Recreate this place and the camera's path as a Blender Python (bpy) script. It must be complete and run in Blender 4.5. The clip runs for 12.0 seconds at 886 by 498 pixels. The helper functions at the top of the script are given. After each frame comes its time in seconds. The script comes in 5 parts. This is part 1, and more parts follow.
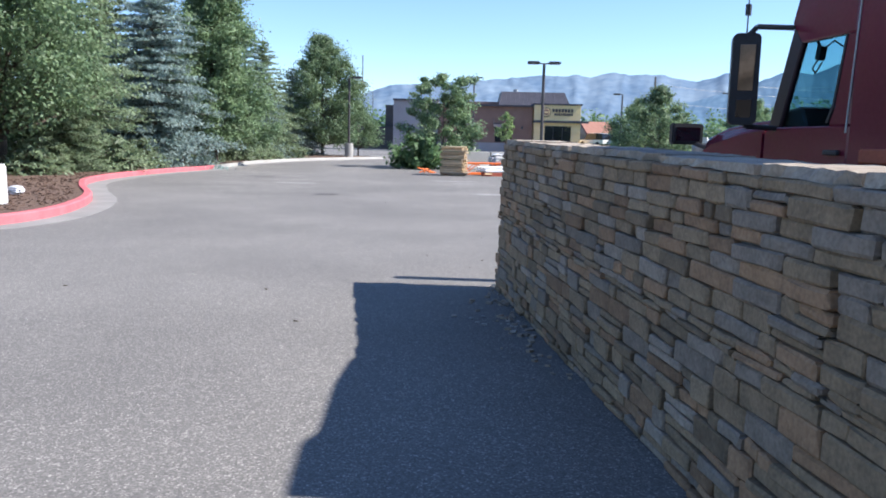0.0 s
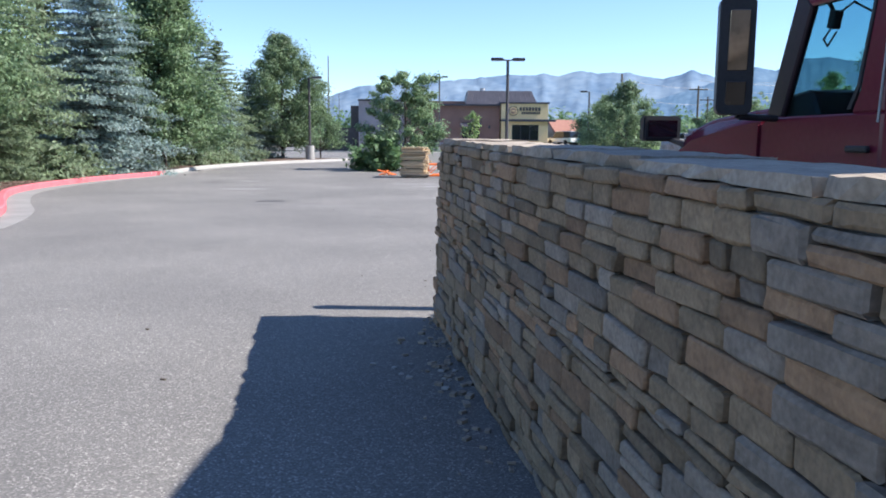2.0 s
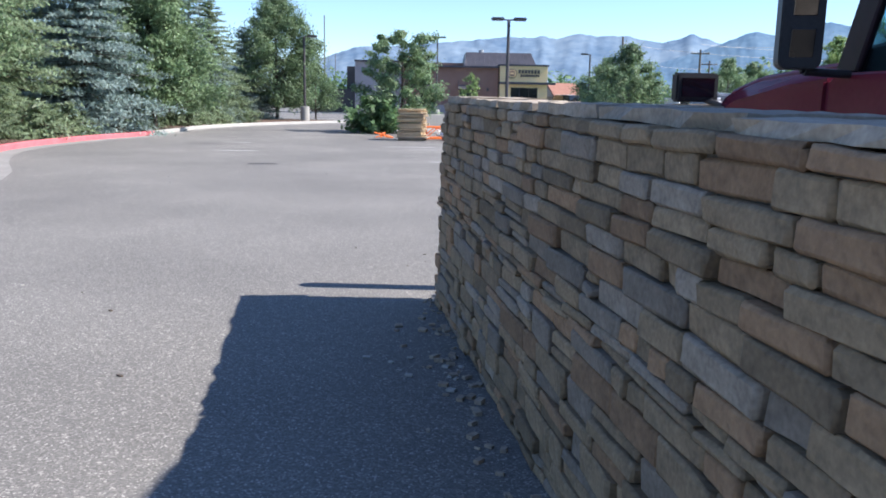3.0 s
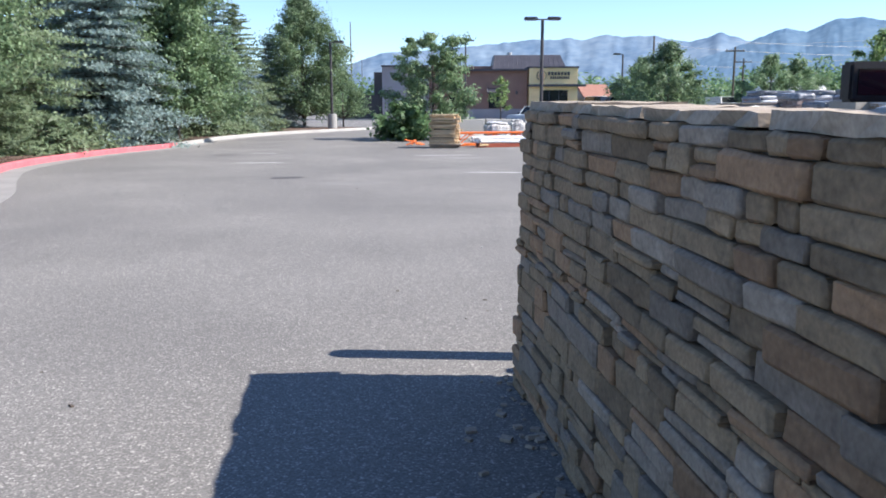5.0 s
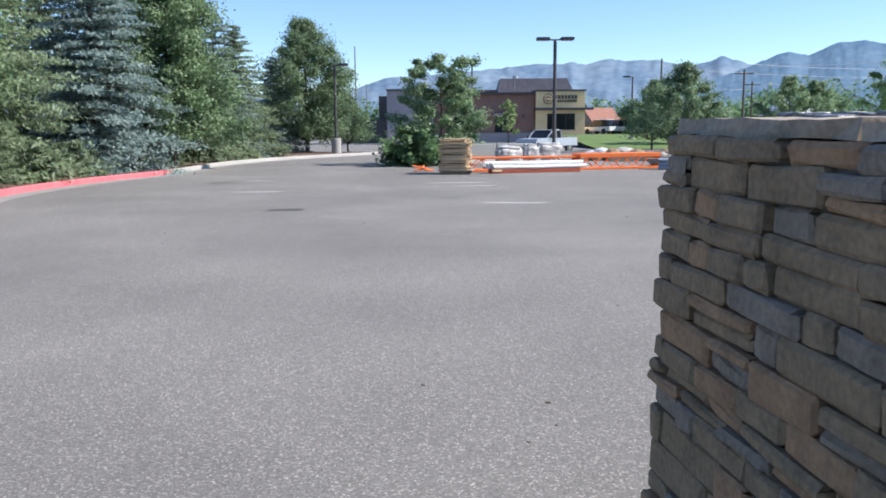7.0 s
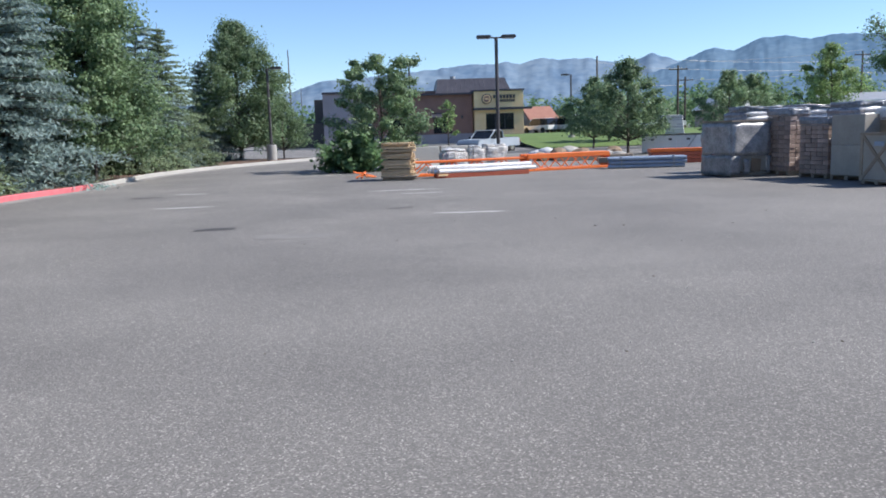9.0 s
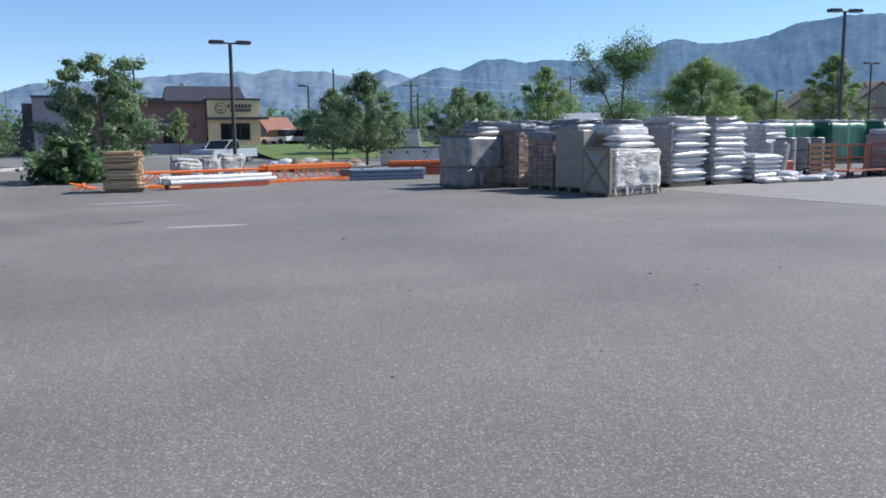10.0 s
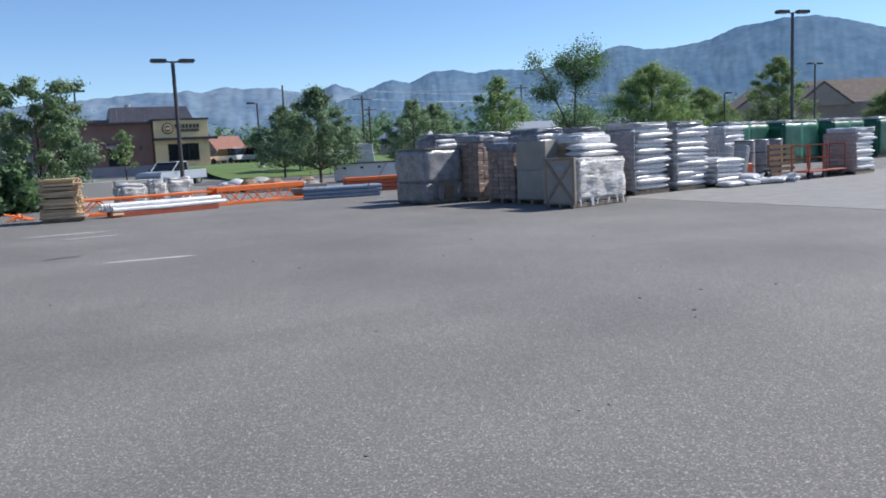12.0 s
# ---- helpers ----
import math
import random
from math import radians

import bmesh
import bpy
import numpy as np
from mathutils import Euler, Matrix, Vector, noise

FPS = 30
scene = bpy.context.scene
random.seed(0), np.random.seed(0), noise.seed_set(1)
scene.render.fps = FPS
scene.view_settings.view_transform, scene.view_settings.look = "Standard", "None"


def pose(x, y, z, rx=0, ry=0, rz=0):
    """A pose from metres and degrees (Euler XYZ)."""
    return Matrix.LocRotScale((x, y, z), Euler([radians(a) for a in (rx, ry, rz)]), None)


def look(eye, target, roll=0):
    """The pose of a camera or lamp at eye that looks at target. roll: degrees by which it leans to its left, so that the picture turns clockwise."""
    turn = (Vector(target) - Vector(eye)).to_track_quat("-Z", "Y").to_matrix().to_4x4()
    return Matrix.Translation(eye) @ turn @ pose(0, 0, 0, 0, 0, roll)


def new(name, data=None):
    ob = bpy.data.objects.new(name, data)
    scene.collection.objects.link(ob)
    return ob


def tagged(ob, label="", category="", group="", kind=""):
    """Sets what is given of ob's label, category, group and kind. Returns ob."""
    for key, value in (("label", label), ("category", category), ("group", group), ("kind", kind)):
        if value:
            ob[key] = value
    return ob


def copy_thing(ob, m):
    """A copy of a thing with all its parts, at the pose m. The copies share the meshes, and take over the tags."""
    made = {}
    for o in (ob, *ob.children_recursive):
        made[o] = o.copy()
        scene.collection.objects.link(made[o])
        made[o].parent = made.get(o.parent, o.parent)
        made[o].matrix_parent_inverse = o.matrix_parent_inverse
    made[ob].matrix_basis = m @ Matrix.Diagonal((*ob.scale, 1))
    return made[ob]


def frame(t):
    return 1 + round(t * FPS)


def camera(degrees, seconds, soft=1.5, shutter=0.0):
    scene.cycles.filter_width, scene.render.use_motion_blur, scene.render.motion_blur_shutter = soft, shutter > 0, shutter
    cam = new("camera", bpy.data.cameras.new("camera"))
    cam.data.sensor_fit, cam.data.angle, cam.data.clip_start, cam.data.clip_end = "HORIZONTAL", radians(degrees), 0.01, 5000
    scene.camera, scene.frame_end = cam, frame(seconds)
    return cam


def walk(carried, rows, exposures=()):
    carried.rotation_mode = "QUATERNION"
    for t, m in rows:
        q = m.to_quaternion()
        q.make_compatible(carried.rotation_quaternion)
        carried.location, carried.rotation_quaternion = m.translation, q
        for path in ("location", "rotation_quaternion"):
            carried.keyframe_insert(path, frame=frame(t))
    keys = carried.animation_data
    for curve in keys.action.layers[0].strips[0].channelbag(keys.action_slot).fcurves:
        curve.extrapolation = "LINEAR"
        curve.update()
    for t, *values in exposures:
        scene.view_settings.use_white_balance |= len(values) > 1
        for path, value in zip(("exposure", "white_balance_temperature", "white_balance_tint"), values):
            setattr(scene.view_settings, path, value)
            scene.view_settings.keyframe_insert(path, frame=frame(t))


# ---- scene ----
cam = camera(57.6, 12.0, soft=1.8)
PATH = [
    (0, (0.458, 0.206, 1.449), (0.432, 2.188, 1.18), 1.3),
    (0.5, (0.539, 0.532, 1.455), (0.539, 2.516, 1.206), 1.2),
    (1, (0.58, 0.913, 1.445), (0.65, 2.899, 1.22), 1.1),
    (1.5, (0.654, 1.233, 1.446), (0.889, 3.204, 1.206), 0.8),
    (2, (0.81, 1.656, 1.449), (0.854, 3.637, 1.182), 0.4),
    (2.5, (0.782, 1.991, 1.418), (0.742, 3.967, 1.114), 0.4),
    (3, (0.772, 2.403, 1.416), (0.827, 4.37, 1.06), 1.0),
    (3.5, (0.795, 2.822, 1.445), (0.799, 4.792, 1.098), 0.5),
    (5.5, (0.479, 4.467, 1.427), (0.466, 6.437, 1.081), -0.3),
    (6, (0.458, 4.986, 1.418), (0.461, 6.966, 1.138), -0.8),
    (6.5, (0.36, 5.34, 1.428), (0.33, 7.32, 1.146), -0.2),
    (7, (0.311, 5.787, 1.434), (0.285, 7.766, 1.145), -0.4),
    (9, (0.150, 7.190, 1.490), (0.269, 9.166, 1.202), -1.9),
    (9.5, (0.130, 7.550, 1.462), (0.711, 9.444, 1.184), -0.1),
    (10, (0.180, 7.790, 1.441), (0.920, 9.627, 1.168), -0.8),
    (10.5, (0.230, 8.030, 1.476), (0.921, 9.888, 1.214), -1.9),
    (11, (0.226, 8.257, 1.489), (1.032, 10.071, 1.245), -3.2),
    (11.5, (0.323, 8.451, 1.483), (1.161, 10.25, 1.236), -2.9),
    (12, (0.417, 8.627, 1.511), (1.257, 10.425, 1.263), -2.8),
]
walk(cam, [(t, look(eye, target, roll)) for t, eye, target, roll in PATH],
     [(0, 0.95, 6350, 13), (3.5, 0.98, 6420, 13), (5.5, 0.95, 6480, 13), (7.0, 0.74, 6430, 12), (9.0, 0.5, 6370, 12), (10.0, 0.32, 6290, 11), (12.0, 0.26, 6270, 11)])

# ---- world, sun, exposure ----
SUN_EL, SUN_AZ = radians(44.1), radians(-3.5)      # azimuth counted from +x towards +y
world = bpy.data.worlds.new("sky")
scene.world = world
world.use_nodes = True
wn = world.node_tree
sky = wn.nodes.new("ShaderNodeTexSky")
sky.sky_type, sky.sun_disc = "NISHITA", False
sky.sun_elevation, sky.sun_rotation = SUN_EL, radians(90) - SUN_AZ
sky.altitude, sky.air_density, sky.dust_density, sky.ozone_density = 1400, 1.0, 0.1, 5.5
wn.nodes["Background"].inputs["Strength"].default_value = 0.122
wn.links.new(sky.outputs[0], wn.nodes["Background"].inputs["Color"])
sun = new("sun", bpy.data.lights.new("sun", "SUN"))
sun.data.energy, sun.data.angle, sun.data.color = 5.0, radians(0.53), (1.0, 0.95, 0.88)
sun_dir = Vector((math.cos(SUN_EL) * math.cos(SUN_AZ), math.cos(SUN_EL) * math.sin(SUN_AZ), math.sin(SUN_EL)))
sun.matrix_world = look(sun_dir * 60, (0, 0, 0))


# ---- materials ----
def mat(name, dark, light, scale=3.0, fine=60.0, rough=0.8, bump=0.3, metal=0.0, rand=0.0, fine_mix=0.5, glow=0.0, stretch=(1, 1, 1), sheen=0.5, distance=0.01, thin=False):
    """Two-scale noise colour between dark and light, fine relief, and a random tint per object."""
    m = bpy.data.materials.new(name)
    m.use_nodes = True
    t = m.node_tree
    N, L = t.nodes, t.links
    b = N["Principled BSDF"]
    co = N.new("ShaderNodeTexCoord")
    mp = N.new("ShaderNodeMapping")
    mp.inputs["Scale"].default_value = stretch
    L.new(co.outputs["Object"], mp.inputs[0])
    big, small = N.new("ShaderNodeTexNoise"), N.new("ShaderNodeTexNoise")
    big.inputs["Scale"].default_value, small.inputs["Scale"].default_value = scale, fine
    big.inputs["Detail"].default_value, small.inputs["Detail"].default_value = 4, 3
    for n in (big, small):
        L.new(mp.outputs[0], n.inputs[0])
    mix = N.new("ShaderNodeMix")
    mix.inputs[0].default_value = fine_mix
    L.new(big.outputs[0], mix.inputs[2]), L.new(small.outputs[0], mix.inputs[3])
    ramp = N.new("ShaderNodeValToRGB")
    ramp.color_ramp.elements[0].position, ramp.color_ramp.elements[1].position = 0.32, 0.68
    ramp.color_ramp.elements[0].color, ramp.color_ramp.elements[1].color = (*dark, 1), (*light, 1)
    L.new(mix.outputs[0], ramp.inputs[0])
    out = ramp.outputs[0]
    if rand:
        info, hsv, mr = N.new("ShaderNodeObjectInfo"), N.new("ShaderNodeHueSaturation"), N.new("ShaderNodeMapRange")
        mr.inputs["To Min"].default_value, mr.inputs["To Max"].default_value = 1 - rand, 1 + rand
        L.new(info.outputs["Random"], mr.inputs[0]), L.new(mr.outputs[0], hsv.inputs["Value"]), L.new(out, hsv.inputs["Color"])
        out = hsv.outputs[0]
    L.new(out, b.inputs["Base Color"])
    b.inputs["Roughness"].default_value, b.inputs["Metallic"].default_value = rough, metal
    b.inputs["Specular IOR Level"].default_value = sheen
    if bump:
        bp = N.new("ShaderNodeBump")
        bp.inputs["Strength"].default_value, bp.inputs["Distance"].default_value = bump, distance
        L.new(mix.outputs[0], bp.inputs["Height"]), L.new(bp.outputs[0], b.inputs["Normal"])
    if glow:
        L.new(out, b.inputs["Emission Color"])
        b.inputs["Emission Strength"].default_value = glow
    return m


def asphalt_mat():
    """Worn asphalt: pale stone chips in grey binder, wide stains, faint wheel tracks and cracks."""
    m = mat("asphalt", (0.13, 0.125, 0.12), (0.198, 0.19, 0.18), 0.35, 130.0, 0.88, 0.55, fine_mix=0.35, distance=0.006)
    t = m.node_tree
    N, L = t.nodes, t.links
    b = N["Principled BSDF"]
    co = next(n for n in N if n.type == "TEX_COORD")
    chips = N.new("ShaderNodeTexVoronoi")
    chips.inputs["Scale"].default_value = 115
    L.new(co.outputs["Object"], chips.inputs[0])
    pick = N.new("ShaderNodeValToRGB")
    pick.color_ramp.elements[0].position, pick.color_ramp.elements[1].position = 0.0, 0.62
    pick.color_ramp.elements[0].color, pick.color_ramp.elements[1].color = (0.62, 0.61, 0.6, 1), (1.0, 1.0, 0.99, 1)
    for at, c in ((0.80, 1.15), (0.93, 1.7), (1.0, 2.6)):
        e = pick.color_ramp.elements.new(at)
        e.color = (c, c * 0.99, c * 0.96, 1)
    sep = N.new("ShaderNodeSeparateColor")
    L.new(chips.outputs["Color"], sep.inputs[0]), L.new(sep.outputs[0], pick.inputs[0])
    mul = N.new("ShaderNodeMix")
    mul.data_type, mul.blend_type = "RGBA", "MULTIPLY"
    mul.inputs[0].default_value = 0.85
    ramp = next(n for n in N if n.type == "VALTORGB" and n != pick)
    L.new(ramp.outputs[0], mul.inputs[6]), L.new(pick.outputs[0], mul.inputs[7])
    stain = N.new("ShaderNodeTexNoise")
    stain.inputs["Scale"].default_value, stain.inputs["Detail"].default_value, stain.inputs["Distortion"].default_value = 0.16, 6, 1.2
    L.new(co.outputs["Object"], stain.inputs[0])
    st = N.new("ShaderNodeValToRGB")
    st.color_ramp.elements[0].position, st.color_ramp.elements[1].position = 0.36, 0.6
    st.color_ramp.elements[0].color, st.color_ramp.elements[1].color = (0.9, 0.9, 0.9, 1), (1.04, 1.04, 1.03, 1)
    L.new(stain.outputs[0], st.inputs[0])
    mul2 = N.new("ShaderNodeMix")
    mul2.data_type, mul2.blend_type = "RGBA", "MULTIPLY"
    mul2.inputs[0].default_value = 1.0
    L.new(mul.outputs[2], mul2.inputs[6]), L.new(st.outputs[0], mul2.inputs[7])
    L.new(mul2.outputs[2], b.inputs["Base Color"])
    return m


def glass_mat(name, tint, rough=0.02):
    m = bpy.data.materials.new(name)
    m.use_nodes = True
    b = m.node_tree.nodes["Principled BSDF"]
    b.inputs["Base Color"].default_value, b.inputs["Roughness"].default_value = (*tint, 1), rough
    b.inputs["Transmission Weight"].default_value, b.inputs["IOR"].default_value = 1.0, 1.05
    return m


def leaf_mat(name, dark, light):
    m = mat(name, dark, light, 0.9, 9.0, 0.55, 0, rand=0.12, fine_mix=0.4)
    t = m.node_tree
    N, L = t.nodes, t.links
    b = N["Principled BSDF"]
    geo, hsv, mr = N.new("ShaderNodeNewGeometry"), N.new("ShaderNodeHueSaturation"), N.new("ShaderNodeMapRange")
    mr.inputs["To Min"].default_value, mr.inputs["To Max"].default_value = 0.68, 1.42
    src = b.inputs["Base Color"].links[0].from_socket
    L.new(geo.outputs["Random Per Island"], mr.inputs[0]), L.new(mr.outputs[0], hsv.inputs["Value"]), L.new(src, hsv.inputs["Color"])
    L.new(hsv.outputs[0], b.inputs["Base Color"])
    tr, add = N.new("ShaderNodeBsdfTranslucent"), N.new("ShaderNodeMixShader")
    add.inputs[0].default_value = 0.46
    L.new(hsv.outputs[0], tr.inputs[0]), L.new(b.outputs[0], add.inputs[1]), L.new(tr.outputs[0], add.inputs[2])
    L.new(add.outputs[0], N["Material Output"].inputs[0])
    return m


M = dict(
    asphalt=asphalt_mat(),
    concrete=mat("concrete", (0.3, 0.29, 0.27), (0.42, 0.41, 0.38), 0.8, 90, 0.85, 0.3, rand=0.06),
    gutter=mat("gutter_concrete", (0.19, 0.185, 0.175), (0.29, 0.28, 0.265), 1.1, 80, 0.9, 0.3),
    kerb_red=mat("red_kerb_paint", (0.52, 0.10, 0.12), (0.68, 0.2, 0.21), 2.5, 70, 0.65, 0.3, rand=0.1),
    paint=mat("worn_white_paint", (0.26, 0.26, 0.255), (0.58, 0.57, 0.55), 4, 60, 0.8, 0.2),
    stain=mat("dark_stain", (0.045, 0.043, 0.04), (0.085, 0.08, 0.078), 5, 90, 0.7, 0.3),
    pale=mat("pale_dust", (0.185, 0.18, 0.17), (0.29, 0.28, 0.265), 2, 90, 0.9, 0.3),
    dust=mat("thin_dust", (0.15, 0.145, 0.137), (0.225, 0.216, 0.205), 2, 90, 0.9, 0.3),
    bark_mulch=mat("bark_mulch", (0.05, 0.03, 0.022), (0.19, 0.12, 0.085), 14, 60, 0.95, 0.9, distance=0.04),
    mortar=mat("mortar", (0.10, 0.09, 0.08), (0.17, 0.155, 0.14), 6, 80, 0.95, 0.5),
    stone_brown=mat("brown_ledge_stone", (0.135, 0.096, 0.058), (0.30, 0.215, 0.13), 9, 55, 0.85, 0.6, rand=0.34, distance=0.012),
    stone_grey=mat("grey_ledge_stone", (0.15, 0.12, 0.092), (0.31, 0.255, 0.2), 9, 55, 0.85, 0.6, rand=0.36, distance=0.012),
    stone_rust=mat("rusty_ledge_stone", (0.17, 0.10, 0.055), (0.33, 0.205, 0.115), 9, 50, 0.85, 0.8, rand=0.25, distance=0.012),
    stone_cap=mat("cap_stone", (0.2, 0.165, 0.13), (0.41, 0.345, 0.27), 8, 55, 0.85, 0.6, rand=0.18),
    steel_rust=mat("rusty_steel", (0.16, 0.085, 0.03), (0.3, 0.18, 0.06), 6, 50, 0.7, 0.4),
    truck_red=mat("truck_red_paint", (0.14, 0.016, 0.034), (0.18, 0.023, 0.046), 1.5, 30, 0.2, 0.02, sheen=0.45),
    truck_dark=mat("dark_maroon_pillar", (0.02, 0.012, 0.018), (0.04, 0.02, 0.028), 2, 30, 0.4, 0.05),
    # dark base colour stands in for the dim surroundings it mirrors
    mirror=mat("dimmed_mirror_glass", (0.1, 0.1, 0.1), (0.17, 0.165, 0.16), 6, 30, 0.08, 0, metal=1.0),
    chrome=mat("chrome", (0.6, 0.6, 0.6), (0.75, 0.75, 0.75), 3, 40, 0.15, 0, metal=1.0),
    black=mat("black_plastic", (0.012, 0.012, 0.014), (0.03, 0.03, 0.034), 4, 60, 0.5, 0.1),
    rubber=mat("rubber", (0.012, 0.012, 0.012), (0.028, 0.028, 0.028), 5, 70, 0.85, 0.3),
    dark_glass=mat("dark_glass", (0.01, 0.012, 0.015), (0.014, 0.017, 0.02), 1, 3, 0.08, 0),
    glass=glass_mat("tinted_cab_glass", (0.42, 0.62, 0.66)),
    bark=mat("tree_bark", (0.05, 0.038, 0.03), (0.14, 0.11, 0.085), 8, 50, 0.9, 0.7, stretch=(1, 1, 0.3)),
    leaf_maple=leaf_mat("maple_leaf", (0.105, 0.165, 0.085), (0.23, 0.33, 0.17)),
    leaf_lime=leaf_mat("lime_leaf", (0.15, 0.225, 0.08), (0.30, 0.41, 0.16)),
    leaf_dark=leaf_mat("dark_leaf", (0.085, 0.152, 0.07), (0.185, 0.305, 0.13)),
    needle_blue=leaf_mat("blue_spruce_needle", (0.135, 0.195, 0.178), (0.30, 0.395, 0.375)),
    needle_green=leaf_mat("green_needle", (0.115, 0.158, 0.092), (0.25, 0.325, 0.185)),
    grass=mat("grass", (0.06, 0.11, 0.02), (0.13, 0.2, 0.045), 0.6, 40, 0.9, 0.5),
    wood=mat("sawn_lumber", (0.42, 0.3, 0.17), (0.62, 0.47, 0.3), 3, 45, 0.75, 0.25, rand=0.2, stretch=(0.25, 1, 1)),
    wood_grey=mat("weathered_pallet_wood", (0.2, 0.16, 0.12), (0.36, 0.3, 0.23), 3, 45, 0.85, 0.3, rand=0.2),
    orange=mat("orange_rack_paint", (0.62, 0.12, 0.018), (0.78, 0.18, 0.03), 3, 50, 0.5, 0.15, rand=0.08),
    rust_red=mat("dull_red_beam_paint", (0.3, 0.06, 0.03), (0.42, 0.1, 0.05), 3, 50, 0.6, 0.2, rand=0.1),
    white_wrap=mat("white_plastic_wrap", (0.62, 0.62, 0.63), (0.82, 0.82, 0.82), 5, 30, 0.3, 0.6, rand=0.06, distance=0.03),
    clear_wrap=mat("stretch_wrap_over_goods", (0.30, 0.26, 0.21), (0.92, 0.92, 0.91), 4.0, 13, 0.12, 1.0, rand=0.08, distance=0.07, stretch=(1, 1, 5)),
    bag=mat("white_sack_plastic", (0.45, 0.44, 0.445), (0.74, 0.735, 0.73), 6, 24, 0.28, 0.7, rand=0.08, distance=0.02),
    bag_print=mat("printed_sack_plastic", (0.28, 0.2, 0.17), (0.44, 0.36, 0.32), 5, 20, 0.4, 0.4, rand=0.12, distance=0.02),
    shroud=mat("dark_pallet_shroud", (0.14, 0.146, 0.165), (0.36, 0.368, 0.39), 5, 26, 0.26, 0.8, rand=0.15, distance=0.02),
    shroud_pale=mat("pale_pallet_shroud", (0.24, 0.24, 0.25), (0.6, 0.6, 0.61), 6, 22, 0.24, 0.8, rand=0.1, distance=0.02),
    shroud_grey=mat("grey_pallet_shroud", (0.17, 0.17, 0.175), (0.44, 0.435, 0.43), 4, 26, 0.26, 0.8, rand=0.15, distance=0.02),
    green_wrap=mat("dark_green_pallet_wrap", (0.012, 0.085, 0.052), (0.03, 0.16, 0.095), 4, 26, 0.4, 0.4, rand=0.15, distance=0.02),
    carton=mat("brown_carton", (0.22, 0.155, 0.1), (0.33, 0.24, 0.16), 3, 40, 0.8, 0.15, rand=0.12),
    crate=mat("grey_brown_crate_board", (0.29, 0.268, 0.228), (0.42, 0.388, 0.335), 3, 50, 0.85, 0.25, rand=0.1),
    brick=mat("wrapped_red_brown_blocks", (0.25, 0.178, 0.148), (0.40, 0.30, 0.25), 9, 30, 0.5, 0.2, rand=0.3),
    blue_pipe=mat("blue_grey_pipe", (0.18, 0.24, 0.33), (0.32, 0.38, 0.47), 3, 30, 0.4, 0.2, rand=0.12),
    metal_dark=mat("dark_bronze_metal", (0.045, 0.04, 0.042), (0.08, 0.073, 0.074), 4, 40, 0.5, 0.15),
    metal_white=mat("white_painted_metal", (0.6, 0.6, 0.59), (0.75, 0.75, 0.74), 1.5, 30, 0.45, 0.1, rand=0.05),
    metal_grey=mat("galvanised_metal", (0.3, 0.31, 0.32), (0.45, 0.46, 0.47), 4, 40, 0.45, 0.2, metal=0.3),
    car_silver=mat("silver_blue_car_paint", (0.3, 0.35, 0.4), (0.38, 0.43, 0.48), 1, 20, 0.3, 0.02),
    stucco_lilac=mat("lilac_grey_stucco", (0.27, 0.25, 0.27), (0.33, 0.31, 0.33), 0.6, 20, 0.9, 0.2),
    stucco_brown=mat("red_brown_brick_wall", (0.2, 0.115, 0.095), (0.28, 0.17, 0.14), 0.8, 20, 0.9, 0.3),
    siding_yellow=mat("yellow_siding", (0.76, 0.54, 0.28), (0.85, 0.64, 0.36), 0.8, 20, 0.7, 0.1, rand=0.04),
    roof_dark=mat("dark_standing_seam_roof", (0.03, 0.03, 0.045), (0.055, 0.056, 0.075), 1.5, 20, 0.55, 0.1),
    roof_red=mat("terracotta_roof", (0.25, 0.11, 0.08), (0.36, 0.18, 0.13), 1.5, 20, 0.8, 0.3),
    roof_brown=mat("brown_shingle_roof", (0.1, 0.075, 0.06), (0.19, 0.15, 0.125), 1.2, 14, 0.9, 0.3),
    wall_tan=mat("tan_house_wall", (0.3, 0.26, 0.21), (0.4, 0.35, 0.29), 0.8, 20, 0.9, 0.2),
    debris=mat("loose_plastic_litter", (0.5, 0.5, 0.5), (0.8, 0.8, 0.8), 5, 30, 0.4, 0.4),
    # distance haze painted into both colours, with emission for its veil of light
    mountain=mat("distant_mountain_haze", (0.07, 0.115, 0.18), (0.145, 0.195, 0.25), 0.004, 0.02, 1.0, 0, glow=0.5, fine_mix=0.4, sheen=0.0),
    foothill=mat("distant_foothill_haze", (0.040, 0.076, 0.125), (0.074, 0.115, 0.162), 0.008, 0.035, 1.0, 0, glow=1.1, fine_mix=0.45, sheen=0.0),
)


# ---- builders ----
def box(bm, x, y, z, sx, sy, sz, rz=0.0, rx=0.0, ry=0.0):
    bmesh.ops.create_cube(bm, size=1, matrix=pose(x, y, z, rx, ry, rz) @ Matrix.Diagonal((sx, sy, sz, 1)))
    return bm


def rod(bm, a, b, r, r2=None, n=10):
    a, b = Vector(a), Vector(b)
    d = b - a
    m = Matrix.Translation((a + b) / 2) @ d.to_track_quat("Z", "Y").to_matrix().to_4x4()
    bmesh.ops.create_cone(bm, cap_ends=True, segments=n, radius1=r, radius2=r if r2 is None else r2, depth=d.length, matrix=m)
    return bm


def limb(bm, pts, r0, r1, n=7):
    for i, (a, b) in enumerate(zip(pts, pts[1:])):
        k0, k1 = i / (len(pts) - 1), (i + 1) / (len(pts) - 1)
        rod(bm, a, b + (b - a) * 0.03, r0 + (r1 - r0) * k0, r0 + (r1 - r0) * k1, n)


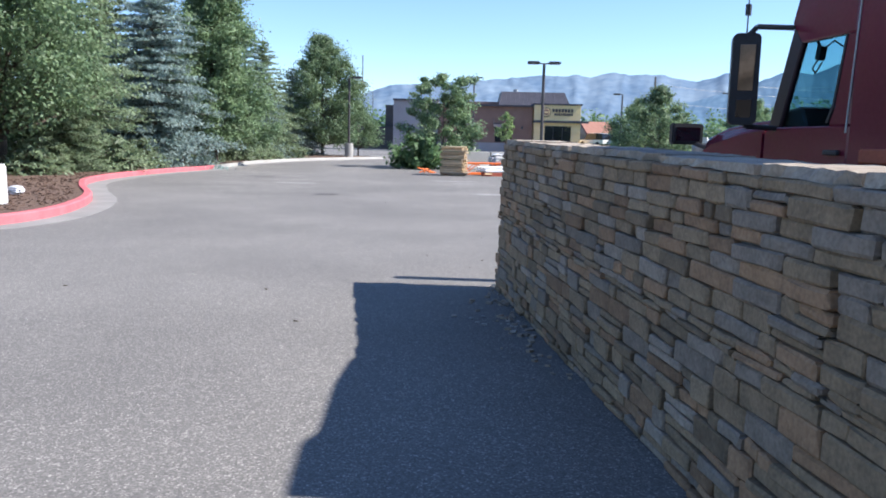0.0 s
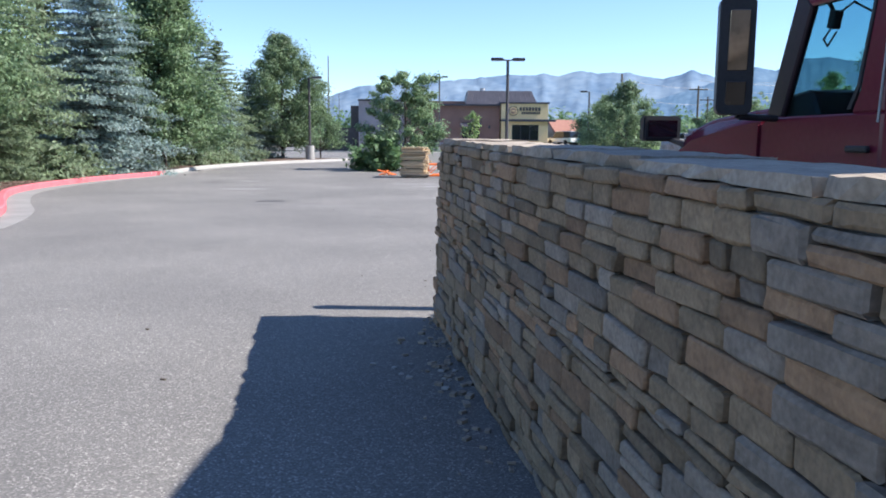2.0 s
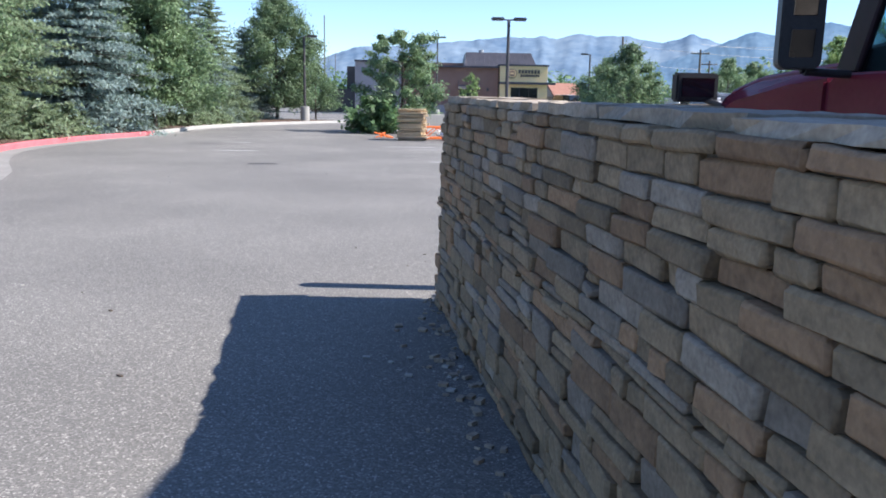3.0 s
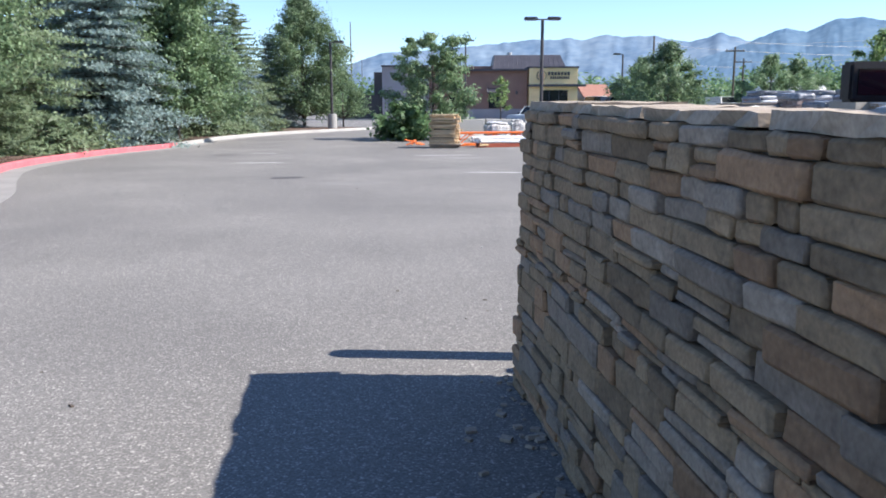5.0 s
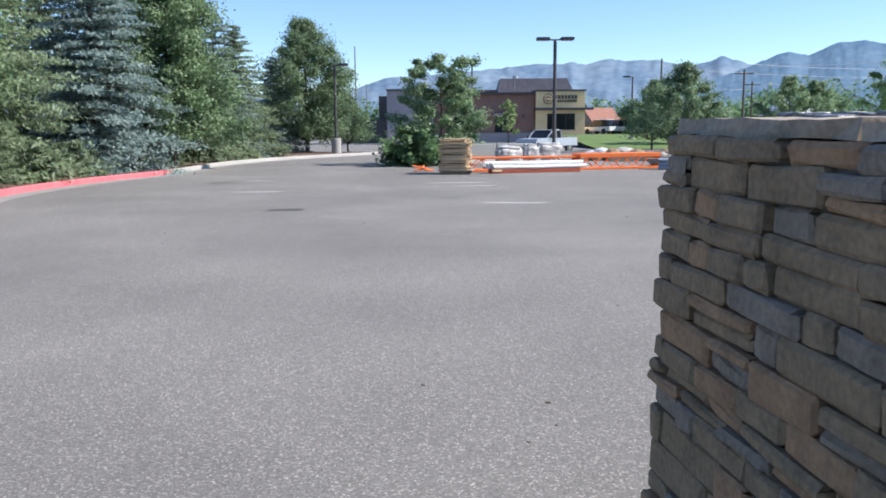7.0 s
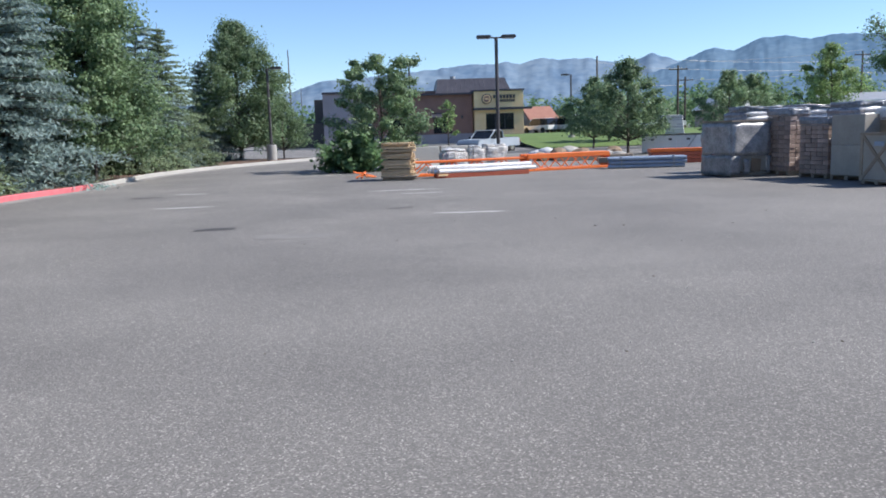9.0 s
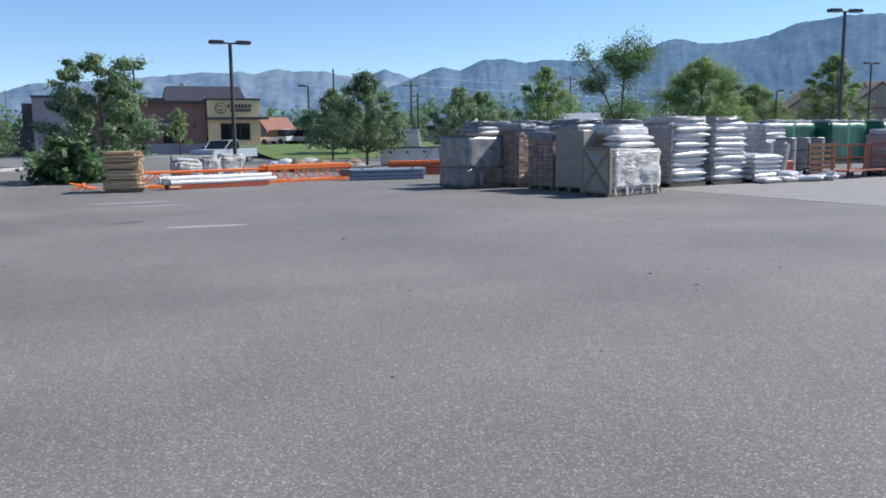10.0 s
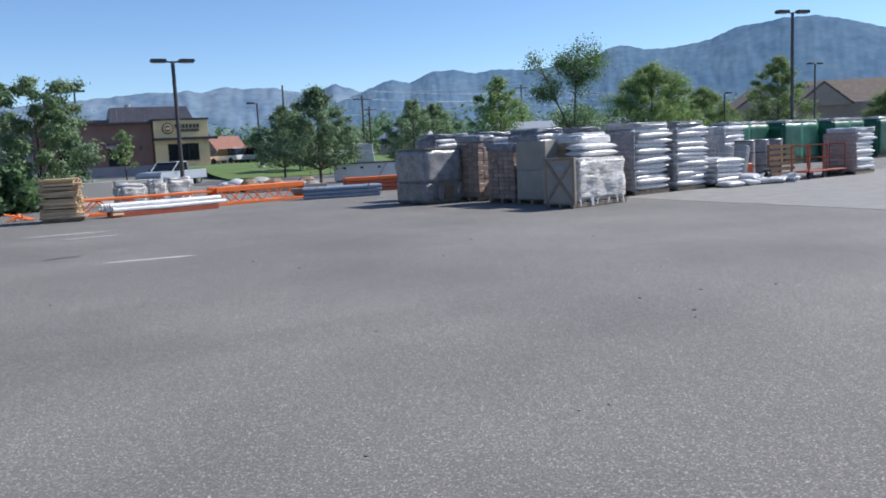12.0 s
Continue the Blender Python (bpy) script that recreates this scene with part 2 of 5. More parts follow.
def prism(bm, outline, x0, x1):
    """A solid with an outline of (y, z), from x0 to x1."""
    a = [bm.verts.new((x0, y, z)) for y, z in outline]
    b = [bm.verts.new((x1, y, z)) for y, z in outline]
    n = len(outline)
    bm.faces.new(a), bm.faces.new(b[::-1])
    for i in range(n):
        bm.faces.new((a[i], b[i], b[(i + 1) % n], a[(i + 1) % n]))
    bmesh.ops.recalc_face_normals(bm, faces=bm.faces[:])
    return bm


def mesh_of(name, bm, material, smooth=False, bevel=0.0, seg=1):
    if bevel:
        bmesh.ops.bevel(bm, geom=bm.edges[:], offset=bevel, segments=seg, affect="EDGES", clamp_overlap=True)
    me = bpy.data.meshes.new(name)
    bm.to_mesh(me)
    bm.free()
    me.materials.append(M[material])
    if smooth:
        me.shade_smooth()
    return me


def part(name, bm, material, parent=None, label="", smooth=False, bevel=0.0, seg=1):
    ob = new(name, mesh_of(name, bm, material, smooth, bevel, seg))
    ob.parent = parent
    return tagged(ob, label)


def piece(name, me, parent, m):
    ob = new(name, me)
    ob.parent, ob.matrix_basis = parent, m
    return ob


def thing(name, m, label, category, group="", kind=""):
    ob = new(name)
    ob.empty_display_size = 0.2
    ob.matrix_basis = m
    return tagged(ob, label, category, group, kind)


def solid(name, bm, material, label, category, kind="", group="", smooth=False, bevel=0.0, seg=1, m=None):
    ob = part(name, bm, material, None, "", smooth, bevel, seg)
    if m is not None:
        ob.matrix_basis = m
    return tagged(ob, label, category, group, kind)


def B():
    return bmesh.new()


rng = random.Random(7)

# ---- ground ----
g = B()
box(g, 0, 1200, -0.5, 9000, 7000, 1.0)
solid("ground", g, "asphalt", "worn grey asphalt of a wide parking lot", "ground", "structure")

# ---- kerb, gutter and planting bed ----
KERB = [(-16, 8.4), (-10.5, 9.5), (-8.0, 10.4), (-6.7, 11.8), (-6.34, 13.4), (-6.66, 15.4), (-7.42, 17.6), (-8.75, 20.2), (-9.9, 23.0), (-10.35, 26.2),
        (-10.25, 30.0), (-9.75, 33.4), (-9.75, 37.5), (-9.85, 41.5), (-9.3, 45.5), (-8.2, 49.6), (-6.6, 53.4), (-4.9, 57.2), (-4.6, 58.6), (-6.0, 59.3), (-12, 60), (-26, 61)]


def smooth_line(pts, step=0.6):
    """Catmull-Rom through the points, at about even steps."""
    out = []
    P = [Vector(p) for p in pts]
    P = [2 * P[0] - P[1]] + P + [2 * P[-1] - P[-2]]
    for i in range(1, len(P) - 2):
        a, b, c, d = P[i - 1:i + 3]
        n = max(1, round((c - b).length / step))
        for k in range(n):
            t = k / n
            out.append(0.5 * ((2 * b) + (c - a) * t + (2 * a - 5 * b + 4 * c - d) * t * t + (3 * b - a - 3 * c + d) * t ** 3))
    return out + [P[-2]]


def sweep(bm, line, section):
    """Sweeps a closed section of (offset to the right, height) along a line."""
    rings = []
    for i, p in enumerate(line):
        t = (line[min(i + 1, len(line) - 1)] - line[max(i - 1, 0)]).normalized()
        r = Vector((t.y, -t.x))
        rings.append([bm.verts.new((p.x + r.x * o, p.y + r.y * o, h)) for o, h in section])
    n = len(section)
    for a, b in zip(rings, rings[1:]):
        for k in range(n):
            bm.faces.new((a[k], a[(k + 1) % n], b[(k + 1) % n], b[k]))
    bm.faces.new(rings[0]), bm.faces.new(rings[-1][::-1])
    bmesh.ops.recalc_face_normals(bm, faces=bm.faces[:])
    return bm


line = smooth_line(KERB)
cut = min(range(len(line)), key=lambda i: (line[i] - Vector((-9.75, 34.6))).length)
SECTION = [(0.0, -0.05), (0.0, 0.13), (-0.03, 0.155), (-0.16, 0.155), (-0.16, -0.05)]
kerb = thing("kerb", pose(0, 0, 0), "concrete kerb, part painted faded red, round the planting bed", "kerb", kind="structure")
part("red_kerb", sweep(B(), line[:cut + 1], SECTION), "kerb_red", kerb, "kerb painted in faded red")
part("plain_kerb", sweep(B(), line[cut:], SECTION), "concrete", kerb, "bare grey concrete kerb")
GUT = [(0.012, -0.05), (0.012, 0.006), (0.5, 0.004), (0.5, -0.05)]
part("gutter", sweep(B(), line, GUT), "gutter", kerb, "grey concrete gutter pan")
bed = B()
left = [bed.verts.new((p.x - 0.02 + (-0.15 if 11 < p.y < 58 else 0), p.y + (0.15 if p.y < 12.5 else 0) - (0.15 if p.y > 58.3 else 0), 0.12)) for p in line]
far = [bed.verts.new((-40, p.y + (6 if p.y < 10 else 0), 0.35)) for p in line]
for i in range(len(line) - 1):
    bed.faces.new((left[i], left[i + 1], far[i + 1], far[i]))
bmesh.ops.recalc_face_normals(bed, faces=bed.faces[:])
solid("planting_bed", bed, "bark_mulch", "brown bark mulch bed under the row of trees", "planting bed", "structure")

# ---- mountains and far country ----
def interp(tab, a):
    if a <= tab[0][0]:
        return tab[0][1]
    for (a0, v0), (a1, v1) in zip(tab, tab[1:]):
        if a <= a1:
            return v0 + (v1 - v0) * (a - a0) / (a1 - a0)
    return tab[-1][1]


def range_of(name, skyline, dist, depth, a0, a1, material, label, rough, cutting):
    """A ridged slope whose crest rises to the skyline: degrees from straight ahead, degrees of height."""
    bm = B()
    cols, rows = 840, 44
    across = dist * math.pi / 180
    grid = []
    for i in range(cols + 1):
        a = a0 + (a1 - a0) * i / cols
        crest = interp(skyline, a)
        col = []
        for k in range(rows + 1):
            u = k / rows
            r = dist - depth * (1 - u)
            p = Vector((a * across / 700, u * 0.9, dist * 0.01))
            p += 0.55 * Vector((noise.noise(p * 0.9), noise.noise(p * 0.9 + Vector((7, 3, 1))), 0))
            spur = sum(abs(noise.noise(p * 2.0 ** o + Vector((o * 5.3, 0, 0)))) * 0.45 ** o for o in range(3))
            h = dist * math.tan(radians(crest)) * u ** 0.85 * (1 - cutting * (1 - u) ** 0.55 * spur)
            h += rough * noise.fractal(Vector((a * 1.7, u * 4, dist * 0.02)), 0.8, 2.1, 4 if k == rows else 2) * (0.6 if k == rows else 1.0) * (u > 0)
            col.append(bm.verts.new((r * math.sin(radians(a)), r * math.cos(radians(a)), max(h, 0) + 1.4 * u)))
        grid.append(col)
    for c, d in zip(grid, grid[1:]):
        for k in range(rows):
            bm.faces.new((c[k], d[k], d[k + 1], c[k + 1]))
    return solid(name, bm, material, label, "mountains", "structure", smooth=True)


FAR_SKYLINE = [(-70, 2.0), (-30, 2.4), (-12, 2.3), (-6.6, 3.01), (-4.5, 3.73), (-2.1, 3.83), (0.2, 4.05), (3.0, 4.26), (5.7, 4.53), (7.6, 4.5), (8.3, 4.66), (9.1, 4.38), (10.1, 4.72), (10.8, 4.80),
               (11.7, 4.62), (12.7, 4.66), (14.2, 4.6), (14.9, 4.36), (16.2, 4.2), (17.2, 4.45), (18.1, 4.76), (18.8, 4.5), (19.8, 4.15), (25, 4.4), (40, 4.0), (75, 3.0)]
NEAR_SKYLINE = [(8, 1.0), (12, 2.0), (16, 2.9), (18.5, 3.6), (19.9, 4.12), (21.3, 4.7), (22.0, 4.88), (23.2, 4.6), (23.8, 4.85), (24.8, 5.3), (26.3, 5.34), (27.8, 5.05), (29.0, 5.22), (31.6, 5.08), (34.1, 5.27), (35.6, 5.4), (36.9, 6.15),
                (37.9, 6.32), (39.4, 5.91), (40.9, 5.88), (43.4, 6.18), (45.1, 6.85), (46.9, 7.0), (47.9, 7.16), (49.8, 7.13), (51.7, 6.66), (53.8, 5.95), (60, 5.2), (80, 4.0)]
range_of("backdrop_far_mountains", FAR_SKYLINE, 4300, 750, -75, 80, "mountain", "jagged mountains on the horizon, blue with painted haze", 9, 0.17)
range_of("backdrop_near_mountains", NEAR_SKYLINE, 3000, 560, 8, 82, "foothill", "forested mountain slope tinted blue-grey for haze", 5, 0.055)


# ---- stone wall ----
WALL_TURN = 7.2                         # degrees by which the wall's line turns to the left
WALL_END = Vector((0.90, 8.12, 0))      # foot of the face at its far end
WALL_LEN, WALL_H, WALL_T = 12.0, 1.42, 0.46
FALL = 0.0105                           # the top falls towards the near end, per metre
wall = thing("wall_stone", pose(WALL_END.x, WALL_END.y, 0, 0, 0, WALL_TURN), "chest-high wall of stacked brown and grey ledge stone with a pale stone cap", "stone wall", kind="structure")
core = B()
prism(core, [(-WALL_LEN, -0.1), (-0.03, -0.1), (-0.07, WALL_H - 0.01), (-WALL_LEN, (WALL_H - 0.01) * (1 - FALL * WALL_LEN))], 0.05, WALL_T - 0.05)
part("core", core, "mortar", wall)


def stone_mesh(r, w, h, d, material):
    """A rough split stone: bulged face, chipped outline; x outwards is negative, y along, z up."""
    bm = B()
    eu, ev = min(0.2, 0.011 / w), min(0.3, 0.010 / h)
    us, vs = (0.0, eu, r.uniform(0.35, 0.65), 1 - eu, 1.0), (0.0, ev, 1 - ev, 1.0)
    slope = r.uniform(-0.006, 0.006)
    rows = []
    for j, v in enumerate(vs):
        row = []
        for i, u in enumerate(us):
            edge = i in (0, 4) or j in (0, 3)
            corner = i in (0, 4) and j in (0, 3)
            y = (u - 0.5) * w + r.uniform(-0.006, 0.006) + (r.uniform(0, 0.016) * (0.5 - u) * 2 if corner else 0)
            z = (v - 0.5) * h + r.uniform(-0.004, 0.004) + (r.uniform(0, 0.009) * (0.5 - v) * 2 if corner else 0)
            x = -d + slope * (u - 0.5) * 2 + (r.uniform(0.006, 0.013) if edge else r.uniform(-0.0035, 0.0035)) + (0.004 if corner else 0)
            row.append(bm.verts.new((x, y, z)))
        rows.append(row)
    for j in range(3):
        for i in range(4):
            bm.faces.new((rows[j][i], rows[j + 1][i], rows[j + 1][i + 1], rows[j][i + 1])).smooth = i in (0, 3) or j in (0, 2)
    ring = rows[0] + [rows[j][-1] for j in (1, 2)] + rows[-1][::-1] + [rows[j][0] for j in (2, 1)]
    back = [bm.verts.new((0.06, v.co.y, v.co.z)) for v in ring]
    n = len(ring)
    for k in range(n):
        bm.faces.new((ring[k], ring[(k + 1) % n], back[(k + 1) % n], back[k]))
    bmesh.ops.recalc_face_normals(bm, faces=bm.faces[:])
    return mesh_of("stone", bm, material)


def stone_courses(r, length, height, lean):
    """Uneven courses: yields centre along, centre up, width, height."""
    z = 0.0
    while z < height - 0.03:
        h = min(r.choice((0.032, 0.04, 0.05, 0.06, 0.07, 0.085, 0.105)), height - z)
        if height - z - h < 0.035:
            h = height - z
        s = -r.uniform(0, 0.25)
        while s < length:
            w = r.uniform(0.1, 0.4) * (0.8 + 2.5 * h)
            if h > 0.07 and r.random() < 0.3 and w < 0.4:   # a tall bed split into two thin stones
                k = r.uniform(0.4, 0.6)
                yield s + w / 2, z + h * k / 2, w - 0.006, h * k - 0.004
                yield s + w / 2, z + h * (1 + k) / 2, w - 0.006, h * (1 - k) - 0.004
            else:
                yield s + w / 2, z + h / 2, w - 0.003, h - 0.001
            s += w
        z += h


stone_r = random.Random(21)
BATTER = 0.05 / WALL_H
KINDS = ("stone_brown",) * 6 + ("stone_grey",) * 3 + ("stone_rust",) * 2
stone_jobs = []
for s, z, w, h in stone_courses(stone_r, WALL_LEN, WALL_H, BATTER):
    a = max(s - w / 2, 0.0)
    w2 = s + w / 2 - a
    if w2 > 0.06:
        f = 1 - FALL * (a + w2 / 2)
        stone_jobs.append((Vector((BATTER * z, -(a + w2 / 2), z * f)), 0.0, w2, h * f, stone_r.uniform(0.014, 0.042), stone_r.choice(KINDS), stone_r.uniform(-1.4, 2.0)))
for s, z, w, h in stone_courses(stone_r, WALL_T - 0.06, WALL_H, BATTER):
    a, e = max(s - w / 2, 0.02), min(s + w / 2, WALL_T - 0.02)
    if e - a > 0.06:
        stone_jobs.append((Vector(((a + e) / 2, -0.05 - 0.03 * z, z)), -90.0, e - a, h, stone_r.uniform(0.02, 0.05), stone_r.choice(KINDS), 0.0))
near_jobs = sorted(stone_jobs, key=lambda j: abs(j[0].y + 3.1))
for n, (c, turn, w, h, d, kind, tilt) in enumerate(near_jobs):
    if n < 300:
        piece("stone", stone_mesh(stone_r, w, h, d, kind), wall, pose(*c, tilt, 0, turn))
    if n == 300:
        rest = {k: [[], []] for k in set(KINDS)}
    if n >= 300:
        me = stone_mesh(stone_r, w, h, d, kind)
        m = pose(*c, tilt, 0, turn)
        vs, fs = rest[kind]
        o = len(vs)
        vs += [m @ v.co for v in me.vertices]
        fs += [[o + i for i in p.vertices] for p in me.polygons]
        bpy.data.meshes.remove(me)
for kind, (vs, fs) in rest.items():
    me = bpy.data.meshes.new("more_stones")
    me.from_pydata(vs, [], fs)
    me.materials.append(M[kind])
    tagged(piece("more_stones", me, wall, Matrix()), kind="stuff")
cap_r = random.Random(5)
y = -0.015
while y > -WALL_LEN:
    w = cap_r.uniform(0.55, 1.0)
    c = B()
    bmesh.ops.create_grid(c, x_segments=6, y_segments=9, size=0.5)
    bmesh.ops.solidify(c, geom=c.faces[:], thickness=0.9)
    th = cap_r.uniform(0.034, 0.046)
    for v in c.verts:
        v.co = Vector((v.co.x * WALL_T + cap_r.uniform(-0.016, 0.016), v.co.y * (w - 0.012) + cap_r.uniform(-0.004, 0.004), (v.co.z > -0.1) * th + cap_r.uniform(-0.004, 0.004)))
    bmesh.ops.recalc_face_normals(c, faces=c.faces[:])
    ob = part("cap_stone", c, "stone_cap", wall)
    ob.matrix_basis = pose(WALL_T / 2 + 0.05 + cap_r.uniform(-0.012, 0.012), y - w / 2, WALL_H * (1 + FALL * (y - w / 2)) + 0.002, 0.8, 0, cap_r.uniform(-0.6, 0.6))
    y -= w
chips = B()
for k in range(70):
    s = stone_r.uniform(0.008, 0.035)
    along, out = stone_r.uniform(-3.2, 0.1), abs(stone_r.gauss(0, 0.14)) + 0.04
    box(chips, -out, along, s * 0.3, s * 1.6, s, s * 0.6, stone_r.uniform(0, 180), stone_r.uniform(-20, 20))
tagged(part("fallen_chips", chips, "stone_cap", None), "small pale stone chips fallen at the foot of the wall", "rubble", kind="stuff").matrix_basis = wall.matrix_basis.copy()

# ---- steel bollard past the end of the wall ----
bol = thing("bollard", pose(1.235, 8.50, 0), "rusty brown steel bollard with a domed top standing on the asphalt", "bollard")
b = B()
rod(b, (0, 0, -0.05), (0, 0, 1.26), 0.082, n=24)
part("post", b, "steel_rust", bol, smooth=False)
b = B()
bmesh.ops.create_uvsphere(b, u_segments=24, v_segments=12, radius=0.082, matrix=Matrix.Translation((0, 0, 1.26)))
part("dome", b, "steel_rust", bol, smooth=True)


# ---- semi truck behind the wall ----
def rounded_slab(x, y, z, w, d, h, r, turn):
    """An upright slab with round corners, turned about its middle."""
    out = []
    for cx, cz, a0 in ((w / 2 - r, h / 2 - r, 0), (r - w / 2, h / 2 - r, 90), (r - w / 2, r - h / 2, 180), (w / 2 - r, r - h / 2, 270)):
        out += [(cx + r * math.cos(radians(a0 + k * 18)), cz + r * math.sin(radians(a0 + k * 18))) for k in range(6)]
    bm = prism(B(), out, -d / 2, d / 2)
    bmesh.ops.transform(bm, matrix=pose(x, y, z, 0, 0, 90 + turn), verts=bm.verts[:])
    return bm


def build_truck():
    tr = thing("semi_truck", pose(2.97, 5.62, 0, 0, 0, 6.5), "dark red semi truck parked behind the stone wall", "truck")
    W = 2.25
    for x0, x1, n in ((0.0, 0.07, "near"), (W - 0.07, W, "far")):
        side = part("door_panel", prism(B(), [(-0.12, 0.62), (0.98, 0.62), (0.98, 1.56), (0.92, 1.60), (-0.12, 1.60)], x0, x1), "truck_red", tr, bevel=0.012)
        part("a_pillar", prism(B(), [(0.95, 1.60), (0.78, 1.60), (0.54, 2.19), (0.66, 2.33)], x0 + 0.01, x1 - 0.01), "truck_dark", tr, "black windscreen pillar", bevel=0.01)
        part("window_header", prism(B(), [(0.68, 2.34), (0.54, 2.19), (-0.12, 2.19), (-0.12, 3.03), (0.2, 2.90), (0.45, 2.71), (0.61, 2.50)], x0, x1), "truck_red", tr, bevel=0.012)
        part("sleeper_side", prism(B(), [(-0.125, 0.62), (-0.125, 3.02), (-0.5, 3.15), (-1.0, 3.23), (-1.8, 3.28), (-1.97, 3.35), (-2.4, 3.37), (-2.55, 3.37), (-2.55, 0.62)], x0 + 0.0, x1), "truck_red", tr, bevel=0.012)
        part("door_glass", prism(B(), [(0.78, 1.60), (0.54, 2.19), (-0.12, 2.19), (-0.12, 1.60)], (x0 + x1) / 2 - 0.004, (x0 + x1) / 2 + 0.004), "glass", tr).visible_shadow = False
        part("b_pillar", prism(B(), [(-0.12, 1.60), (0.12, 1.60), (0.06, 1.72), (-0.03, 2.19), (-0.12, 2.19)], x0, x1), "truck_red", tr, bevel=0.01)
        xo = x0 - 0.006 if n == "near" else x1 - 0.004
        part("window_seal", prism(B(), [(0.145, 1.62), (0.115, 1.62), (0.055, 1.73), (-0.035, 2.18), (-0.015, 2.18), (0.075, 1.74)], xo, xo + 0.01), "black", tr)
        part("sleeper_window", prism(B(), [(-0.8, 1.8), (-0.8, 2.36), (-0.83, 2.44), (-0.9, 2.48), (-1.5, 2.48), (-1.58, 2.42), (-1.6, 2.36), (-1.6, 1.8), (-1.57, 1.71), (-1.5, 1.68), (-0.92, 1.68), (-0.83, 1.72)], xo - 0.004, xo + 0.012), "dark_glass", tr, bevel=0.004)
        # added grey rod stands in for the soft highlight along the door edge
        strip = rod(B(), (xo, -0.10, 1.55), (xo, -0.16, 2.42), 0.006)
        part("edge_strip", strip, "metal_grey", tr, "thin grey strip standing in for a soft highlight on the door edge")
        h = box(B(), xo - 0.015, 0.02, 1.42, 0.03, 0.17, 0.035)
        part("door_handle", h, "black", side, bevel=0.008)
        ledge = prism(B(), [(-0.3, 1.36), (-0.3, 1.45), (-2.45, 1.47), (-2.45, 1.35)], xo - 0.03, xo + 0.03)
        part("side_fairing_rail", ledge, "rust_red", tr, bevel=0.01)
        part("side_skirt", prism(B(), [(-2.57, 0.45), (-2.57, 0.6), (-2.95, 0.6), (-2.95, 0.45)], x0, x1 + 0.0), "truck_red", tr, bevel=0.01)
        sx = -1 if n == "near" else 1
        xm = xo + sx * 0.25
        mirror = part("mirror", rounded_slab(xm, 0.86, 1.947, 0.2, 0.14, 0.675, 0.04, 20 * sx), "black", tr, "tall black door mirror", bevel=0.02, seg=2)
        part("mirror_glass", box(B(), xm + 0.024 * sx, 0.774, 2.03, 0.11, 0.01, 0.34, 20 * sx, 7), "mirror", mirror, bevel=0.003)
        # lower pane is coloured dark in place of its dim reflection
        part("wide_angle_glass", box(B(), xm + 0.024 * sx, 0.785, 1.73, 0.11, 0.01, 0.14, 20 * sx, 12), "dark_glass", mirror, bevel=0.003)
        arm = B()
        rod(arm, (xo, 0.64, 2.31), (xm - 0.06 * sx, 0.82, 2.335), 0.02)
        rod(arm, (xm - 0.06 * sx, 0.82, 2.335), (xm, 0.86, 2.26), 0.02)
        part("upper_mirror_arm", arm, "black", mirror)
        arm = B()
        rod(arm, (xo, 0.80, 1.59), (xm - 0.02 * sx, 0.82, 1.60), 0.02)
        rod(arm, (xm - 0.02 * sx, 0.82, 1.60), (xm, 0.86, 1.66), 0.02)
        part("lower_mirror_arm", arm, "black", mirror)
        if n == "near":
            ant = B()
            rod(ant, (xm, 0.86, 2.27), (xm, 0.86, 2.88), 0.006, 0.003)
            rod(ant, (xm, 0.86, 2.42), (xm, 0.86, 2.50), 0.022)
            part("antenna", ant, "black", mirror)
        fm = part("hood_mirror", box(B(), xo - sx * 0.02, 2.56, 1.555, 0.31, 0.10, 0.2), "black", tr, "small black hood mirror", bevel=0.014, seg=2)
        part("hood_mirror_glass", box(B(), xo - sx * 0.02, 2.507, 1.555, 0.24, 0.008, 0.13), "mirror", fm)
        arm = B()
        rod(arm, (xo - sx * 0.3, 2.3, 1.36), (xo - sx * 0.1, 2.54, 1.47), 0.022)
        part("hood_mirror_arm", arm, "black", fm)
        fx0, fx1 = (0.0, 0.42) if n == "near" else (W - 0.42, W)
        arc = [(1.82 + 0.62 * math.cos(a), 0.5 + 0.62 * math.sin(a)) for a in np.linspace(0.1, math.pi - 0.1, 9)]
        part("fender", prism(B(), [(2.62, 0.56), (2.60, 1.0), (2.42, 1.30), (2.0, 1.46), (1.4, 1.55), (1.0, 1.58), (1.0, 0.56)] + arc[::-1], fx0, fx1), "truck_red", tr, bevel=0.02, seg=2)
        for wy in (1.82, -4.4, -5.5):
            wx = 0.2 if n == "near" else W - 0.2
            wheel = part("wheel", rod(B(), (wx - 0.14, wy, 0.5), (wx + 0.14, wy, 0.5), 0.5, n=28), "rubber", tr, "black tyre", bevel=0.03)
            part("rim", rod(B(), (wx - 0.145 if n == "near" else wx + 0.145, wy, 0.5), (wx, wy, 0.5), 0.28, n=20), "chrome", wheel)
        tank = rod(B(), (0.3 if n == "near" else W - 0.3, -0.2, 0.62), (0.3 if n == "near" else W - 0.3, -1.6, 0.62), 0.3, n=20)
        part("fuel_tank", tank, "chrome", tr)
